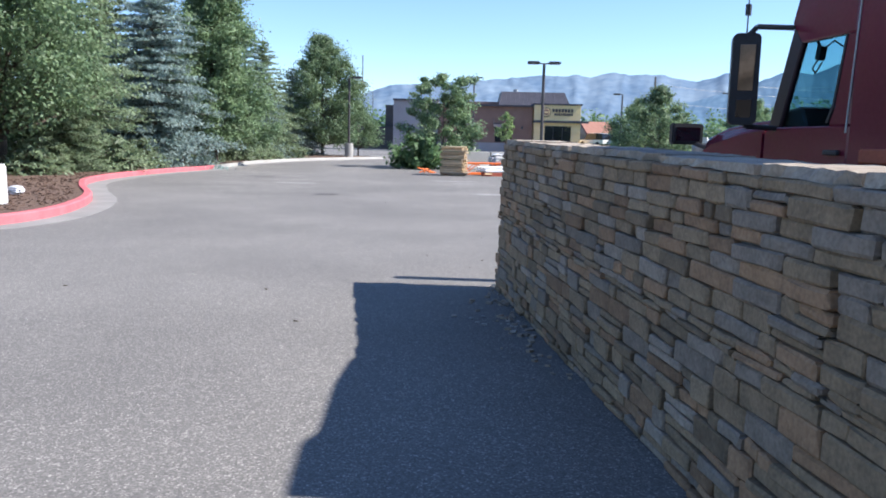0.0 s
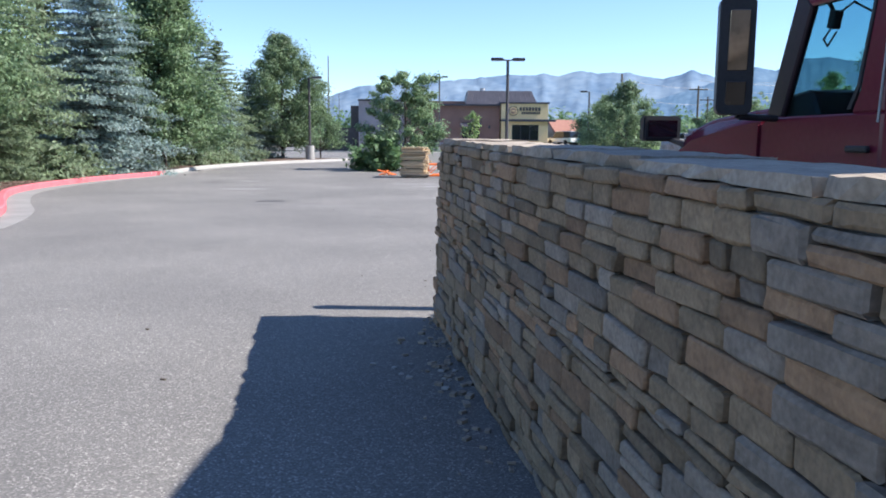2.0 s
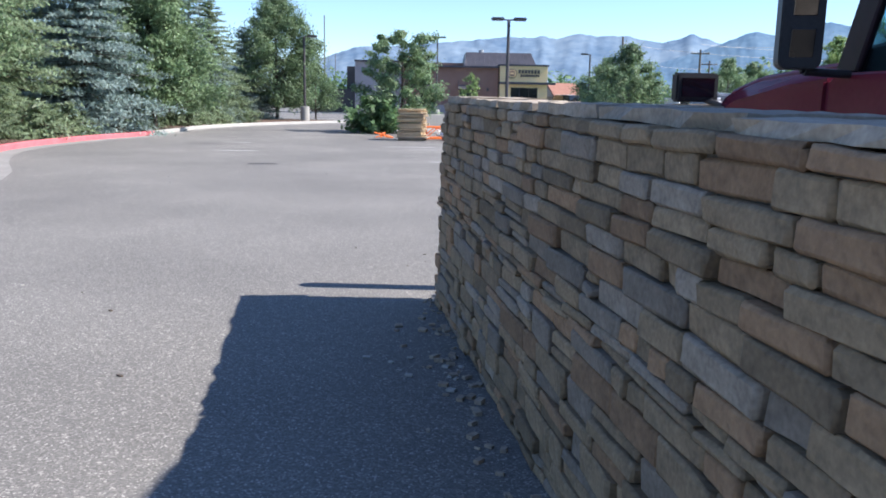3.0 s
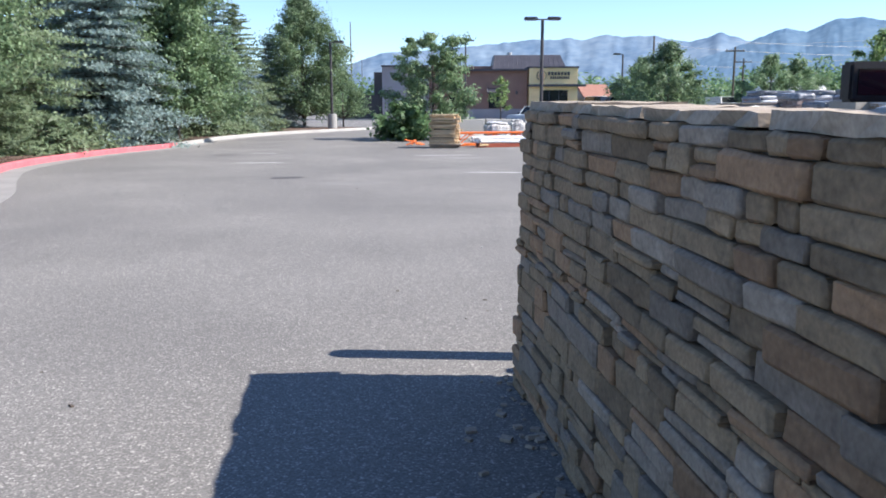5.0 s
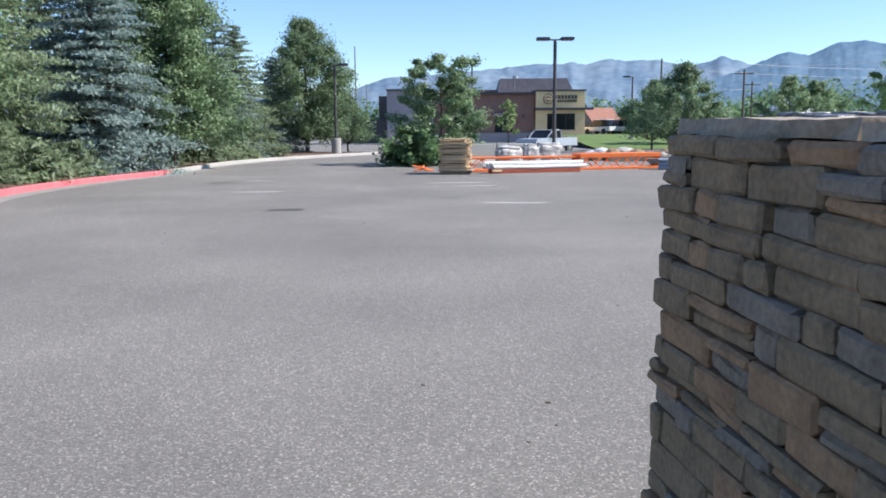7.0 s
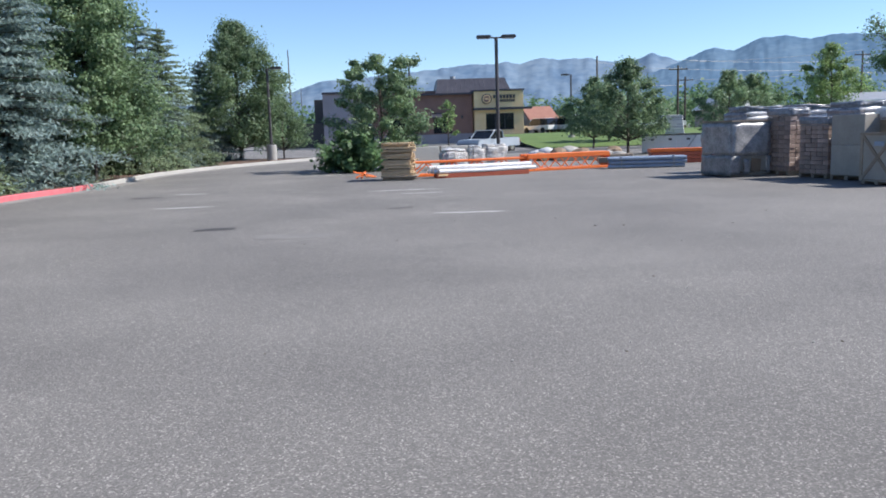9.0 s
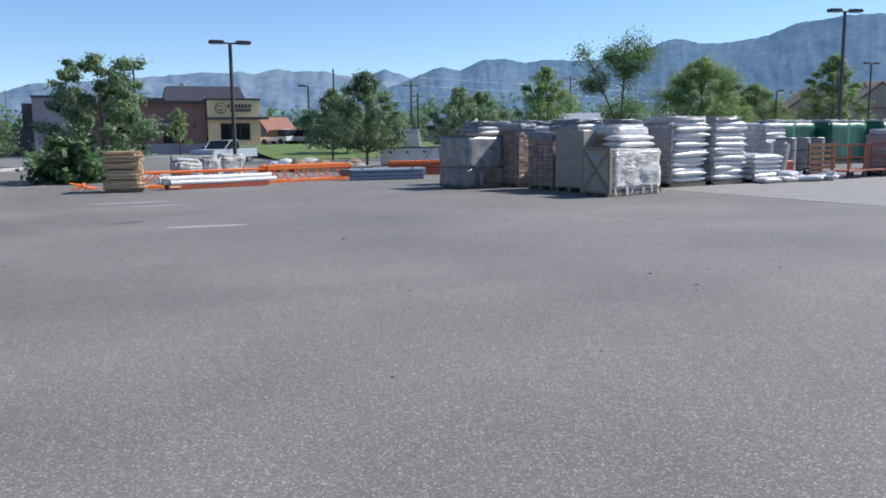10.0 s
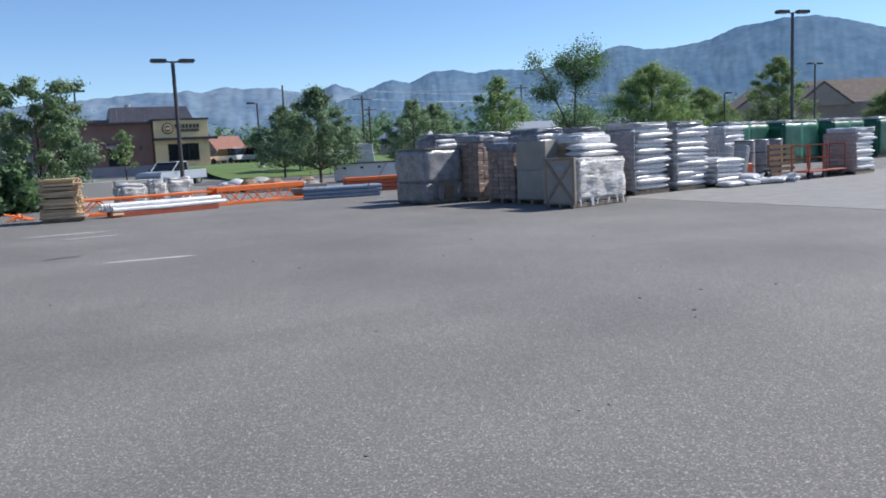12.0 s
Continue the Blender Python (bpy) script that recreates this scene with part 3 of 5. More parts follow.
    part("roof", prism(B(), [(0.69, 2.34), (0.62, 2.51), (0.46, 2.73), (0.21, 2.92), (-0.12, 3.04), (-0.5, 3.16), (-1.0, 3.24), (-1.8, 3.29), (-1.97, 3.36), (-2.4, 3.38), (-2.55, 3.38), (-2.55, 3.32), (-2.4, 3.32), (-2.01, 3.3), (-1.84, 3.23), (-1.0, 3.18), (-0.5, 3.1), (-0.12, 2.98), (0.18, 2.86), (0.41, 2.68), (0.56, 2.47), (0.63, 2.31)], 0.0, W), "truck_red", tr, bevel=0.02)
    part("back_panel", prism(B(), [(-2.55, 0.62), (-2.55, 3.31), (-2.49, 3.31), (-2.49, 0.62)], 0.07, W - 0.07), "truck_red", tr)
    part("bunk_wall", prism(B(), [(-0.6, 0.7), (-0.6, 1.5), (-0.55, 1.5), (-0.55, 0.7)], 0.1, W - 0.1), "black", tr)
    part("cab_floor", prism(B(), [(-2.48, 0.75), (0.95, 0.75), (0.95, 0.8), (-2.48, 0.8)], 0.07, W - 0.07), "black", tr)
    part("windscreen", prism(B(), [(0.97, 1.61), (0.68, 2.31), (0.67, 2.30), (0.96, 1.60)], 0.07, W - 0.07), "glass", tr).visible_shadow = False
    part("dashboard", prism(B(), [(0.95, 1.1), (0.95, 1.58), (0.88, 1.72), (0.6, 1.75), (0.5, 1.6), (0.45, 1.1)], 0.07, W - 0.07), "black", tr, bevel=0.02)
    for sx in (0.55, 1.7):
        seat = part("seat", box(B(), sx, -0.15, 1.0, 0.5, 0.5, 0.3), "black", tr, bevel=0.04, seg=2)
        part("seat_back", box(B(), sx, -0.42, 1.45, 0.48, 0.14, 0.6, 0, -8), "black", seat, bevel=0.05, seg=2)
    wheel = B()
    ring = [Vector((0.55 + 0.2 * math.cos(a), 0.32 + 0.07 * math.sin(a), 1.62 + 0.15 * math.sin(a))) for a in np.linspace(0, 2 * math.pi, 17)]
    for a, c in zip(ring, ring[1:]):
        rod(wheel, a, c, 0.014, n=6)
    part("steering_wheel", wheel, "black", tr)
    cam_b = B()
    rod(cam_b, (0.18, 0.68, 2.27), (0.18, 0.60, 2.18), 0.012)
    box(cam_b, 0.18, 0.58, 2.13, 0.05, 0.06, 0.10, 0, 15)
    part("dash_unit", cam_b, "black", tr, "small black device hanging at the windscreen", bevel=0.006)
    cable = B()
    limb(cable, [Vector((0.18, 0.55, 2.16)), Vector((0.18, 0.42, 2.20)), Vector((0.19, 0.28, 2.13)), Vector((0.2, 0.12, 2.11)), Vector((0.2, 0.0, 2.15))], 0.006, 0.006, 5)
    limb(cable, [Vector((0.18, 0.6, 2.1)), Vector((0.17, 0.66, 2.03)), Vector((0.17, 0.62, 1.99)), Vector((0.18, 0.56, 2.06))], 0.006, 0.006, 5)
    part("cable", cable, "black", tr, "thin black cable looping from the device")
    hood = prism(B(), [(0.98, 0.7), (2.62, 0.7), (2.68, 1.05), (2.6, 1.36), (2.4, 1.53), (2.0, 1.62), (1.4, 1.66), (0.98, 1.68), (0.90, 1.66)], 0.16, W - 0.16)
    part("hood", hood, "truck_red", tr, smooth=True, bevel=0.09, seg=4)
    part("grille", box(B(), W / 2, 2.66, 0.95, 0.9, 0.03, 0.5), "chrome", tr, bevel=0.01)
    part("bumper", box(B(), W / 2, 2.72, 0.5, W, 0.16, 0.3), "chrome", tr, bevel=0.03, seg=2)
    rails = B()
    box(rails, W / 2 - 0.43, -2.45, 0.6, 0.1, 7.3, 0.26), box(rails, W / 2 + 0.43, -2.45, 0.6, 0.1, 7.3, 0.26)
    part("chassis_rails", rails, "black", tr)
    part("coupling_plate", box(B(), W / 2, -4.9, 0.78, 0.9, 0.9, 0.1), "black", tr, bevel=0.02)


build_truck()

# ---- trees ----
def limb_points(r, base, top, bend, n=5):
    out = []
    off = Vector((r.uniform(-bend, bend), r.uniform(-bend, bend), 0))
    for i in range(n + 1):
        t = i / n
        out.append(base.lerp(top, t) + off * math.sin(t * math.pi) * 0.6)
    return out


def leaf_cloud(name, centres, normals, sizes, rg, aspect=0.6, droop=0.0):
    """Small bent leaves, two faces each, at the given places."""
    n = len(centres)
    C, S = np.asarray(centres), np.asarray(sizes)[:, None]
    up = np.asarray(normals) + rg.normal(0, 0.55, (n, 3))
    up /= np.linalg.norm(up, axis=1)[:, None] + 1e-9
    t = rg.normal(0, 1, (n, 3)) + np.array((0, 0, -droop))
    t -= up * (t * up).sum(1)[:, None]
    t /= np.linalg.norm(t, axis=1)[:, None] + 1e-9
    s = np.cross(up, t)
    V = np.empty((n, 4, 3))
    V[:, 0], V[:, 2] = C - t * S, C + t * S - up * S * 0.25
    V[:, 1], V[:, 3] = C + s * S * aspect - up * S * 0.12, C - s * S * aspect - up * S * 0.12
    me = bpy.data.meshes.new(name)
    idx = np.arange(n * 4).reshape(n, 4)
    faces = np.concatenate((idx[:, (0, 1, 2)], idx[:, (0, 2, 3)])).tolist()
    me.from_pydata(V.reshape(-1, 3).tolist(), [], faces)
    return me


def broadleaf(name, label, seed, h, r, leaf, n_leaf, crown_from=0.18, size=0.13, clumps=46, spread=0.34, lean=0.0, profile=None, trunk=None):
    """A tapered trunk with forking limbs; leaves sit in uneven clumps at the limbs' ends, with gaps between."""
    rr, rg = random.Random(seed), np.random.default_rng(seed)
    tree = thing(name, pose(0, 0, 0), label, "tree")
    tb = B()
    trunk = trunk or h * 0.016
    limb(tb, limb_points(rr, Vector((0, 0, -0.1)), Vector((lean, 0, h * 0.86)), h * 0.03, 7), trunk, trunk * 0.2, 9)
    C, Nn, S = [], [], []
    prof = profile or (lambda u: math.sin(math.pi * min(1, 0.12 + 0.88 * u) ** 0.75) ** 0.7)
    for k in range(clumps):
        u = (k + rr.random()) / clumps
        z = h * (crown_from + (1 - crown_from) * u * 0.96)
        rad = r * prof(u) * rr.uniform(0.35, 1.0)
        a = k * 2.399 + rr.uniform(-0.5, 0.5)
        tip = Vector((lean * z / h + rad * math.cos(a), rad * math.sin(a), z))
        root = Vector((lean * z / h, 0, max(h * crown_from * 0.7, z - rad * rr.uniform(0.5, 0.9) - 0.2)))
        limb(tb, limb_points(rr, root, tip, 0.12 * rad, 3), trunk * 0.32 * (1.1 - u), trunk * 0.06, 5)
        cr = r * spread * rr.uniform(0.55, 1.25) * (1.15 - 0.5 * u)
        m = int(n_leaf / clumps * rr.uniform(0.5, 1.5))
        d = rg.normal(0, 1, (m, 3))
        out = np.array((math.cos(a), math.sin(a), 0.25))
        along = rg.uniform(-1.1, 0.9, (m, 1)) * cr
        C.append(np.array(tip) + d * cr * 0.42 * np.array((1, 1, 0.8)) + out * along + np.array((0, 0, 1)) * (rg.random((m, 1)) ** 2 * cr * 0.5))
        Nn.append(d * 0.7 + np.array((0, 0, 0.7)))
        S.append(size * rg.uniform(0.6, 1.25, m))
    part("trunk", tb, "bark", tree, "brown trunk and limbs")
    me = leaf_cloud("crown", np.concatenate(C), np.concatenate(Nn), np.concatenate(S), rg)
    me.materials.append(M[leaf])
    crown = new("crown", me)
    crown.parent = tree
    return tree


def conifer(name, label, seed, h, r, needle, tiers=26, size=0.16, per=16, low=0.02):
    """A straight trunk with whorls of drooping, feathered boughs."""
    rr, rg = random.Random(seed), np.random.default_rng(seed)
    tree = thing(name, pose(0, 0, 0), label, "tree")
    tb = B()
    limb(tb, limb_points(rr, Vector((0, 0, -0.1)), Vector((0, 0, h)), h * 0.01, 6), h * 0.018, 0.01, 8)
    C, Nn, S = [], [], []
    for k in range(tiers):
        u = low + (0.985 - low) * (k / tiers)
        L0 = r * (1 - u) ** 0.8 + 0.1
        nb = max(4, int(5 + 7 * (1 - u)))
        for j in range(nb):
            a = 2 * math.pi * (j + 0.5 * (k % 2)) / nb + rr.uniform(-0.3, 0.3)
            L = L0 * rr.uniform(0.62, 1.12)
            z0 = h * u + rr.uniform(-0.12, 0.12)
            droop = L * rr.uniform(0.10, 0.3) * (1 - u)
            rise = 0.25 * L * u
            end = Vector((L * math.cos(a), L * math.sin(a), z0 - droop + rise))
            rod(tb, (0, 0, z0), end, 0.022 * (1.1 - u) + 0.004, 0.004, 4)
            m = int(per * (0.35 + L))
            t = rg.random(m) ** 0.65
            wob = rg.normal(0, 1, (m, 3)) * np.array((0.15, 0.15, 0.035)) * (0.35 + L * 0.5)
            base = np.array((math.cos(a), math.sin(a), 0))
            pts = np.outer(t * L, base) + wob
            pts[:, 2] += z0 + (rise - droop) * t + 0.06 * L * np.sin(t * 3.1)
            C.append(pts)
            Nn.append(np.tile(base * 0.45 + np.array((0, 0, 0.9)), (m, 1)))
            S.append(size * rg.uniform(0.6, 1.3, m))
    part("trunk", tb, "bark", tree, "straight brown trunk and boughs")
    me = leaf_cloud("crown", np.concatenate(C), np.concatenate(Nn), np.concatenate(S), rg, aspect=0.3, droop=0.5)
    me.materials.append(M[needle])
    crown = new("crown", me)
    crown.parent = tree
    return tree


ROW = "trees along the planting bed"
COLUMN = lambda u: (0.7 + 0.3 * math.sin(math.pi * min(1, u * 1.3 + 0.1))) * (1 - u) ** 0.5
row_maple = broadleaf("maple_tree", "full green broadleaf tree in the mulch bed", 3, 9.6, 2.8, "leaf_maple", 80000, 0.1, 0.07, 150, 0.24, profile=lambda u: (1 - u) ** 0.62)
row_maple.matrix_basis = pose(-11.0, 38.6, 0.15)
tagged(row_maple, group=ROW)
m2 = broadleaf("maple_tree", "dense dark green broadleaf tree near the lamp post", 9, 8.5, 3.3, "leaf_maple", 66000, 0.13, 0.075, 120, 0.26, profile=lambda u: (0.72 + 0.3 * math.sin(math.pi * min(1, u * 1.15))) * (1 - u ** 1.8) ** 0.6)
m2.matrix_basis = pose(-9.15, 58.6, 0.1)
tagged(m2, group=ROW)
lime = broadleaf("linden_tree", "full olive-green broadleaf tree at the start of the bed", 12, 9.8, 3.3, "leaf_maple", 90000, 0.16, 0.066, 150, 0.23, profile=COLUMN)
lime.matrix_basis = pose(-13.3, 24.6, 0.15)
tagged(lime, group=ROW)
copy_thing(lime, pose(-15.2, 19.0, 0.15, 0, 0, 130))
blue = conifer("blue_spruce", "blue-grey spruce with boughs down to the mulch", 5, 8.9, 3.3, "needle_blue", 25, 0.1, 95)
blue.matrix_basis = pose(-12.3, 34.4, 0.12)
tagged(blue, group=ROW)
copy_thing(blue, pose(-12.0, 48.2, 0.12, 0, 0, 100) @ Matrix.Scale(0.86, 4))
pine = conifer("green_spruce", "dark green spruce with drooping boughs", 6, 9.2, 3.4, "needle_green", 26, 0.1, 90)
pine.matrix_basis = pose(-13.7, 29.6, 0.12)
tagged(pine, group=ROW)
copy_thing(pine, pose(-12.4, 44.6, 0.12, 0, 0, 70) @ Matrix.Scale(0.8, 4))
copy_thing(pine, pose(-11.2, 49.2, 0.12, 0, 0, 200) @ Matrix.Scale(0.78, 4))
copy_thing(pine, pose(-15.2, 36.5, 0.2, 0, 0, 300))
copy_thing(pine, pose(-17.0, 27.0, 0.2, 0, 0, 80))
copy_thing(pine, pose(-15.5, 43.5, 0.2, 0, 0, 140))
copy_thing(blue, pose(-14.6, 52.0, 0.2, 0, 0, 50))
copy_thing(pine, pose(-17.5, 22.0, 0.2, 0, 0, 20))
copy_thing(pine, pose(-12.7, 27.0, 0.12, 0, 0, 250) @ Matrix.Scale(0.5, 4))
copy_thing(pine, pose(-14.0, 21.8, 0.12, 0, 0, 110) @ Matrix.Scale(0.5, 4))
copy_thing(pine, pose(-11.9, 37.4, 0.12, 0, 0, 10) @ Matrix.Scale(0.55, 4))
young = broadleaf("young_maple", "young green tree with a thin trunk at the kerb", 41, 3.8, 1.0, "leaf_maple", 7000, 0.3, 0.07, 30, 0.3)
young.matrix_basis = pose(-10.3, 36.6, 0.12)
tagged(young, category="tree", group=ROW)
copy_thing(blue, pose(-11.0, 57.5, 0.12, 0, 0, 250) @ Matrix.Scale(0.7, 4))
shrub = conifer("juniper_shrub", "low spreading green juniper at the edge of the mulch", 14, 1.1, 1.2, "needle_green", 9, 0.12, 20)
shrub.matrix_basis = pose(-11.3, 28.2, 0.1)
tagged(shrub, category="shrub", group="shrubs in the bed")
for sx, sy, sa in ((-11.6, 31.2, 40), (-12.3, 24.4, 90), (-11.4, 36.2, 160), (-13.2, 21.8, 220), (-10.9, 42.5, 300), (-9.9, 50.5, 20), (-10.4, 46.5, 80)):
    copy_thing(shrub, pose(sx, sy, 0.1, 0, 0, sa))

island = broadleaf("island_tree", "bushy green tree with low branches behind the lumber", 15, 4.75, 2.5, "leaf_maple", 19000, 0.06, 0.07, 66, 0.16, profile=lambda u: 0.95 - 0.35 * u)
island.matrix_basis = pose(-0.25, 41.5, 0)
low = broadleaf("island_shrub", "dark low shrub at the foot of the bushy tree", 25, 1.5, 1.3, "leaf_dark", 4000, 0.0, 0.12, 22, 0.35)
low.matrix_basis = pose(-1.3, 39.6, 0)
tagged(low, category="shrub")
LOT = "trees in the parking lot"
lot = broadleaf("lot_tree", "round green young tree behind the pipes", 17, 4.9, 2.35, "leaf_maple", 16000, 0.2, 0.075, 60, 0.2, profile=lambda u: (0.55 + 0.6 * math.sin(math.pi * min(1, u * 1.2))) * (1 - u ** 2) ** 0.6)
lot.matrix_basis = pose(12.55, 49.0, 0)
tagged(lot, group=LOT)
copy_thing(lot, pose(20.3, 54.5, 0, 0, 0, 80) @ Matrix.Scale(0.92, 4))
copy_thing(lot, pose(23.0, 57.5, 0, 0, 0, 190) @ Matrix.Scale(0.9, 4))
copy_thing(lot, pose(-7.1, 63.0, 0, 0, 0, 40) @ Matrix.Scale(0.85, 4))
copy_thing(lot, pose(14.5, 64.0, 0, 0, 0, 250))
copy_thing(lot, pose(17.8, 72.0, 0, 0, 0, 20))
def forked_tree(name, label, seed, stems, leaf, n_leaf, size):
    """A sparse tree on several stems; each stem carries clumps inside its own oval, with sky between them."""
    rr, rg = random.Random(seed), np.random.default_rng(seed)
    tree = thing(name, pose(0, 0, 0), label, "tree")
    C, Nn = [], []
    for base, top, mid, half, clumps in stems:
        tb = B()
        base, top = Vector(base), Vector(top)
        limb(tb, limb_points(rr, base, top, 0.25, 6), 0.013 * (top - base).length, 0.02, 8)
        for k in range(clumps):
            d = Vector((rr.gauss(0, 1), rr.gauss(0, 1), rr.gauss(0, 1))).normalized() * rr.uniform(0.45, 1.0)
            tip = Vector(mid) + Vector((d.x * half[0], d.y * half[0], d.z * half[1]))
            t = max(0.1, min(0.95, (tip.z - 0.5 - base.z) / (top.z - base.z)))
            limb(tb, limb_points(rr, base.lerp(top, t), tip, 0.15, 3), 0.035, 0.008, 5)
            m = int(n_leaf * rr.uniform(0.6, 1.4))
            C.append(np.array(tip) + rg.normal(0, 1, (m, 3)) * np.array((0.42, 0.42, 0.3)) * rr.uniform(0.7, 1.2))
            Nn.append(np.tile((0, 0, 0.7), (m, 1)))
        part("trunk", tb, "bark", tree, "thin brown stem and limbs")
    C = np.concatenate(C)
    me = leaf_cloud("crown", C, np.concatenate(Nn) + rg.normal(0, 0.5, C.shape), size * rg.uniform(0.6, 1.25, len(C)), rg)
    me.materials.append(M[leaf])
    crown = new("crown", me)
    crown.parent = tree
    return tree


tall = forked_tree("tall_tree", "tall forked tree with a sparse gappy crown", 19, (
    ((0, 0, -0.1), (0.6, 0, 8.9), (1.0, 0, 7.2), (1.9, 2.1), 34),
    ((-0.1, 0, 2.2), (-2.9, 0, 7.6), (-2.2, 0, 5.4), (1.1, 1.0), 10),
    ((-0.9, 0, 3.7), (-3.3, 0, 8.0), (-3.0, 0, 7.2), (0.35, 0.7), 3),
    ((0.1, 0, 0.5), (1.4, 0, 3.8), (0.9, 0, 3.2), (1.7, 0.9), 14)), "leaf_dark", 240, 0.085)
tall.matrix_basis = pose(35.7, 60, 0)
light = broadleaf("light_tree", "pale green young tree beyond the pallets", 22, 7.4, 2.7, "leaf_lime", 18000, 0.16, 0.09, 60, 0.22)
light.matrix_basis = pose(35.0, 70, 0)
bushy = broadleaf("willow_tree", "wide bushy pale green tree beyond the pallets", 27, 8.9, 5.1, "leaf_lime", 60000, 0.05, 0.095, 140, 0.2)
bushy.matrix_basis = pose(55.8, 75, 0)
copy_thing(bushy, pose(66.4, 79, 0, 0, 0, 90) @ Matrix.Scale(0.76, 4))
copy_thing(light, pose(79.0, 80, 0, 0, 0, 60) @ Matrix.Scale(1.42, 4))
copy_thing(bushy, pose(111.0, 88, 0, 0, 0, 200) @ Matrix.Scale(0.8, 4))
sap = broadleaf("sapling", "thin young tree before the restaurant wall", 31, 4.2, 1.1, "leaf_lime", 1000, 0.3, 0.12, 16, 0.35)
sap.matrix_basis = pose(5.4, 80, 0)

# far belt of trees along the horizon
belt_rg = np.random.default_rng(4)
C = []
for k in range(330):
    a = belt_rg.uniform(-34, 62)
    d = belt_rg.uniform(150, 260)
    cx, cy = d * math.sin(radians(a)), d * math.cos(radians(a))
    hh = belt_rg.uniform(2.2, 4.6) * (1.35 if 15 < a < 34 else 1.0)
    ball = belt_rg.normal(0, 1, (300, 3))
    ball *= (belt_rg.random((300, 1)) ** 0.45) / np.linalg.norm(ball, axis=1)[:, None]
    C.append(np.array((cx, cy, hh * 0.95)) + ball * np.array((3.4, 3.4, hh)))
C = np.concatenate(C)
C[:, 2] = np.abs(C[:, 2])
me = leaf_cloud("far_woods", C, np.tile((0, -0.3, 1.0), (len(C), 1)), belt_rg.uniform(0.3, 0.55, len(C)), belt_rg)
me.materials.append(M["leaf_dark"])
tagged(new("far_woods", me), "low belt of dark green trees far off", "woods", kind="stuff")

# ---- restaurant and houses beyond the lot ----
def build_restaurant():
    b = thing("restaurant", pose(0, 106.5, 0), "low restaurant with lilac, red-brown and yellow walls under a dark roof", "building")
    part("lilac_wall", box(B(), -4.9, 7, 3.2, 5.8, 14, 6.4), "stucco_lilac", b, "lilac-grey stucco wing")
    part("brown_wall", box(B(), 4.2, 7.3, 2.95, 12.3, 14, 5.9), "stucco_brown", b, "red-brown masonry wall")
    part("dark_base", box(B(), 4.2, 0.22, 0.6, 12.28, 0.2, 1.2), "stucco_lilac", b)
    for x0, x1, z in ((-7.85, -1.95, 6.4), (-1.95, 10.35, 5.9)):
        part("coping", box(B(), (x0 + x1) / 2, 6.9, z + 0.1, x1 - x0, 14.4, 0.22), "roof_dark", b, "dark metal coping")
    tower = part("yellow_tower", box(B(), 13.5, 3.4, 3.1, 6.0, 7.4, 6.2), "siding_yellow", b, "yellow lap-sided entrance tower")
    for k in range(19):
        part("siding_board", box(B(), 13.5, -0.32, 0.55 + k * 0.3, 6.02, 0.05, 0.285, 0, -4), "siding_yellow", tower)
    part("tower_coping", box(B(), 13.5, 3.4, 6.28, 6.3, 7.8, 0.2), "roof_dark", b)
    part("awning_band", box(B(), 13.9, -0.6, 4.05, 7.1, 0.9, 0.26), "roof_dark", b, "dark canopy band across the tower")
    w = part("tower_window", box(B(), 13.6, -0.33, 2.55, 3.4, 0.1, 1.9), "dark_glass", b)
    part("window_frame", box(B(), 13.6, -0.35, 1.56, 3.6, 0.14, 0.1), "roof_dark", w)
    for k in (-0.6, 0.6):
        part("mullion", box(B(), 13.6 + k, -0.4, 2.55, 0.07, 0.05, 1.9), "roof_dark", w)
    w = part("side_window", box(B(), 6.6, 0.28, 2.2, 2.2, 0.1, 1.8), "dark_glass", b)
    part("window_frame", box(B(), 6.6, 0.25, 3.15, 2.4, 0.16, 0.12), "roof_dark", w)
    w = part("side_window", box(B(), 1.6, 0.28, 2.2, 2.2, 0.1, 1.8), "dark_glass", b)
    part("wall_lamp", box(B(), 9.0, 0.15, 3.2, 0.25, 0.3, 0.4), "metal_dark", b)
    roof = B()
    prism(roof, [(4, 5.8), (6, 8.15), (11, 8.15), (13, 5.8)], 6.0, 16.0)
    for v in roof.verts:
        if v.co.z > 7:
            v.co.x = 6.5 if v.co.x < 10 else 15.1
    r = part("upper_roof", roof, "roof_dark", b, "dark seamed mansard roof")
    for k in range(16):
        part("roof_seam", rod(B(), (6.35 + k * 0.62, 4.0, 5.8), (6.6 + k * 0.57, 5.98, 8.15), 0.022, n=5), "roof_dark", r)
    vent = part("roof_vent", rod(B(), (8.6, 8, 8.1), (8.6, 8, 8.6), 0.35, n=14), "metal_grey", b)
    sign = part("sign_disc", rod(B(), (12.0, -0.38, 5.25), (12.0, -0.52, 5.25), 0.62, n=24), "metal_dark", b, "round dark emblem on the tower")
    ring = part("emblem", rod(B(), (12.0, -0.52, 5.25), (12.0, -0.56, 5.25), 0.5, n=24), "siding_yellow", sign)
    part("emblem_disc", rod(B(), (12.0, -0.56, 5.25), (12.0, -0.6, 5.25), 0.38, n=24), "stucco_brown", sign)
    part("emblem_bar", box(B(), 12.0, -0.61, 5.25, 0.5, 0.02, 0.2), "siding_yellow", sign)
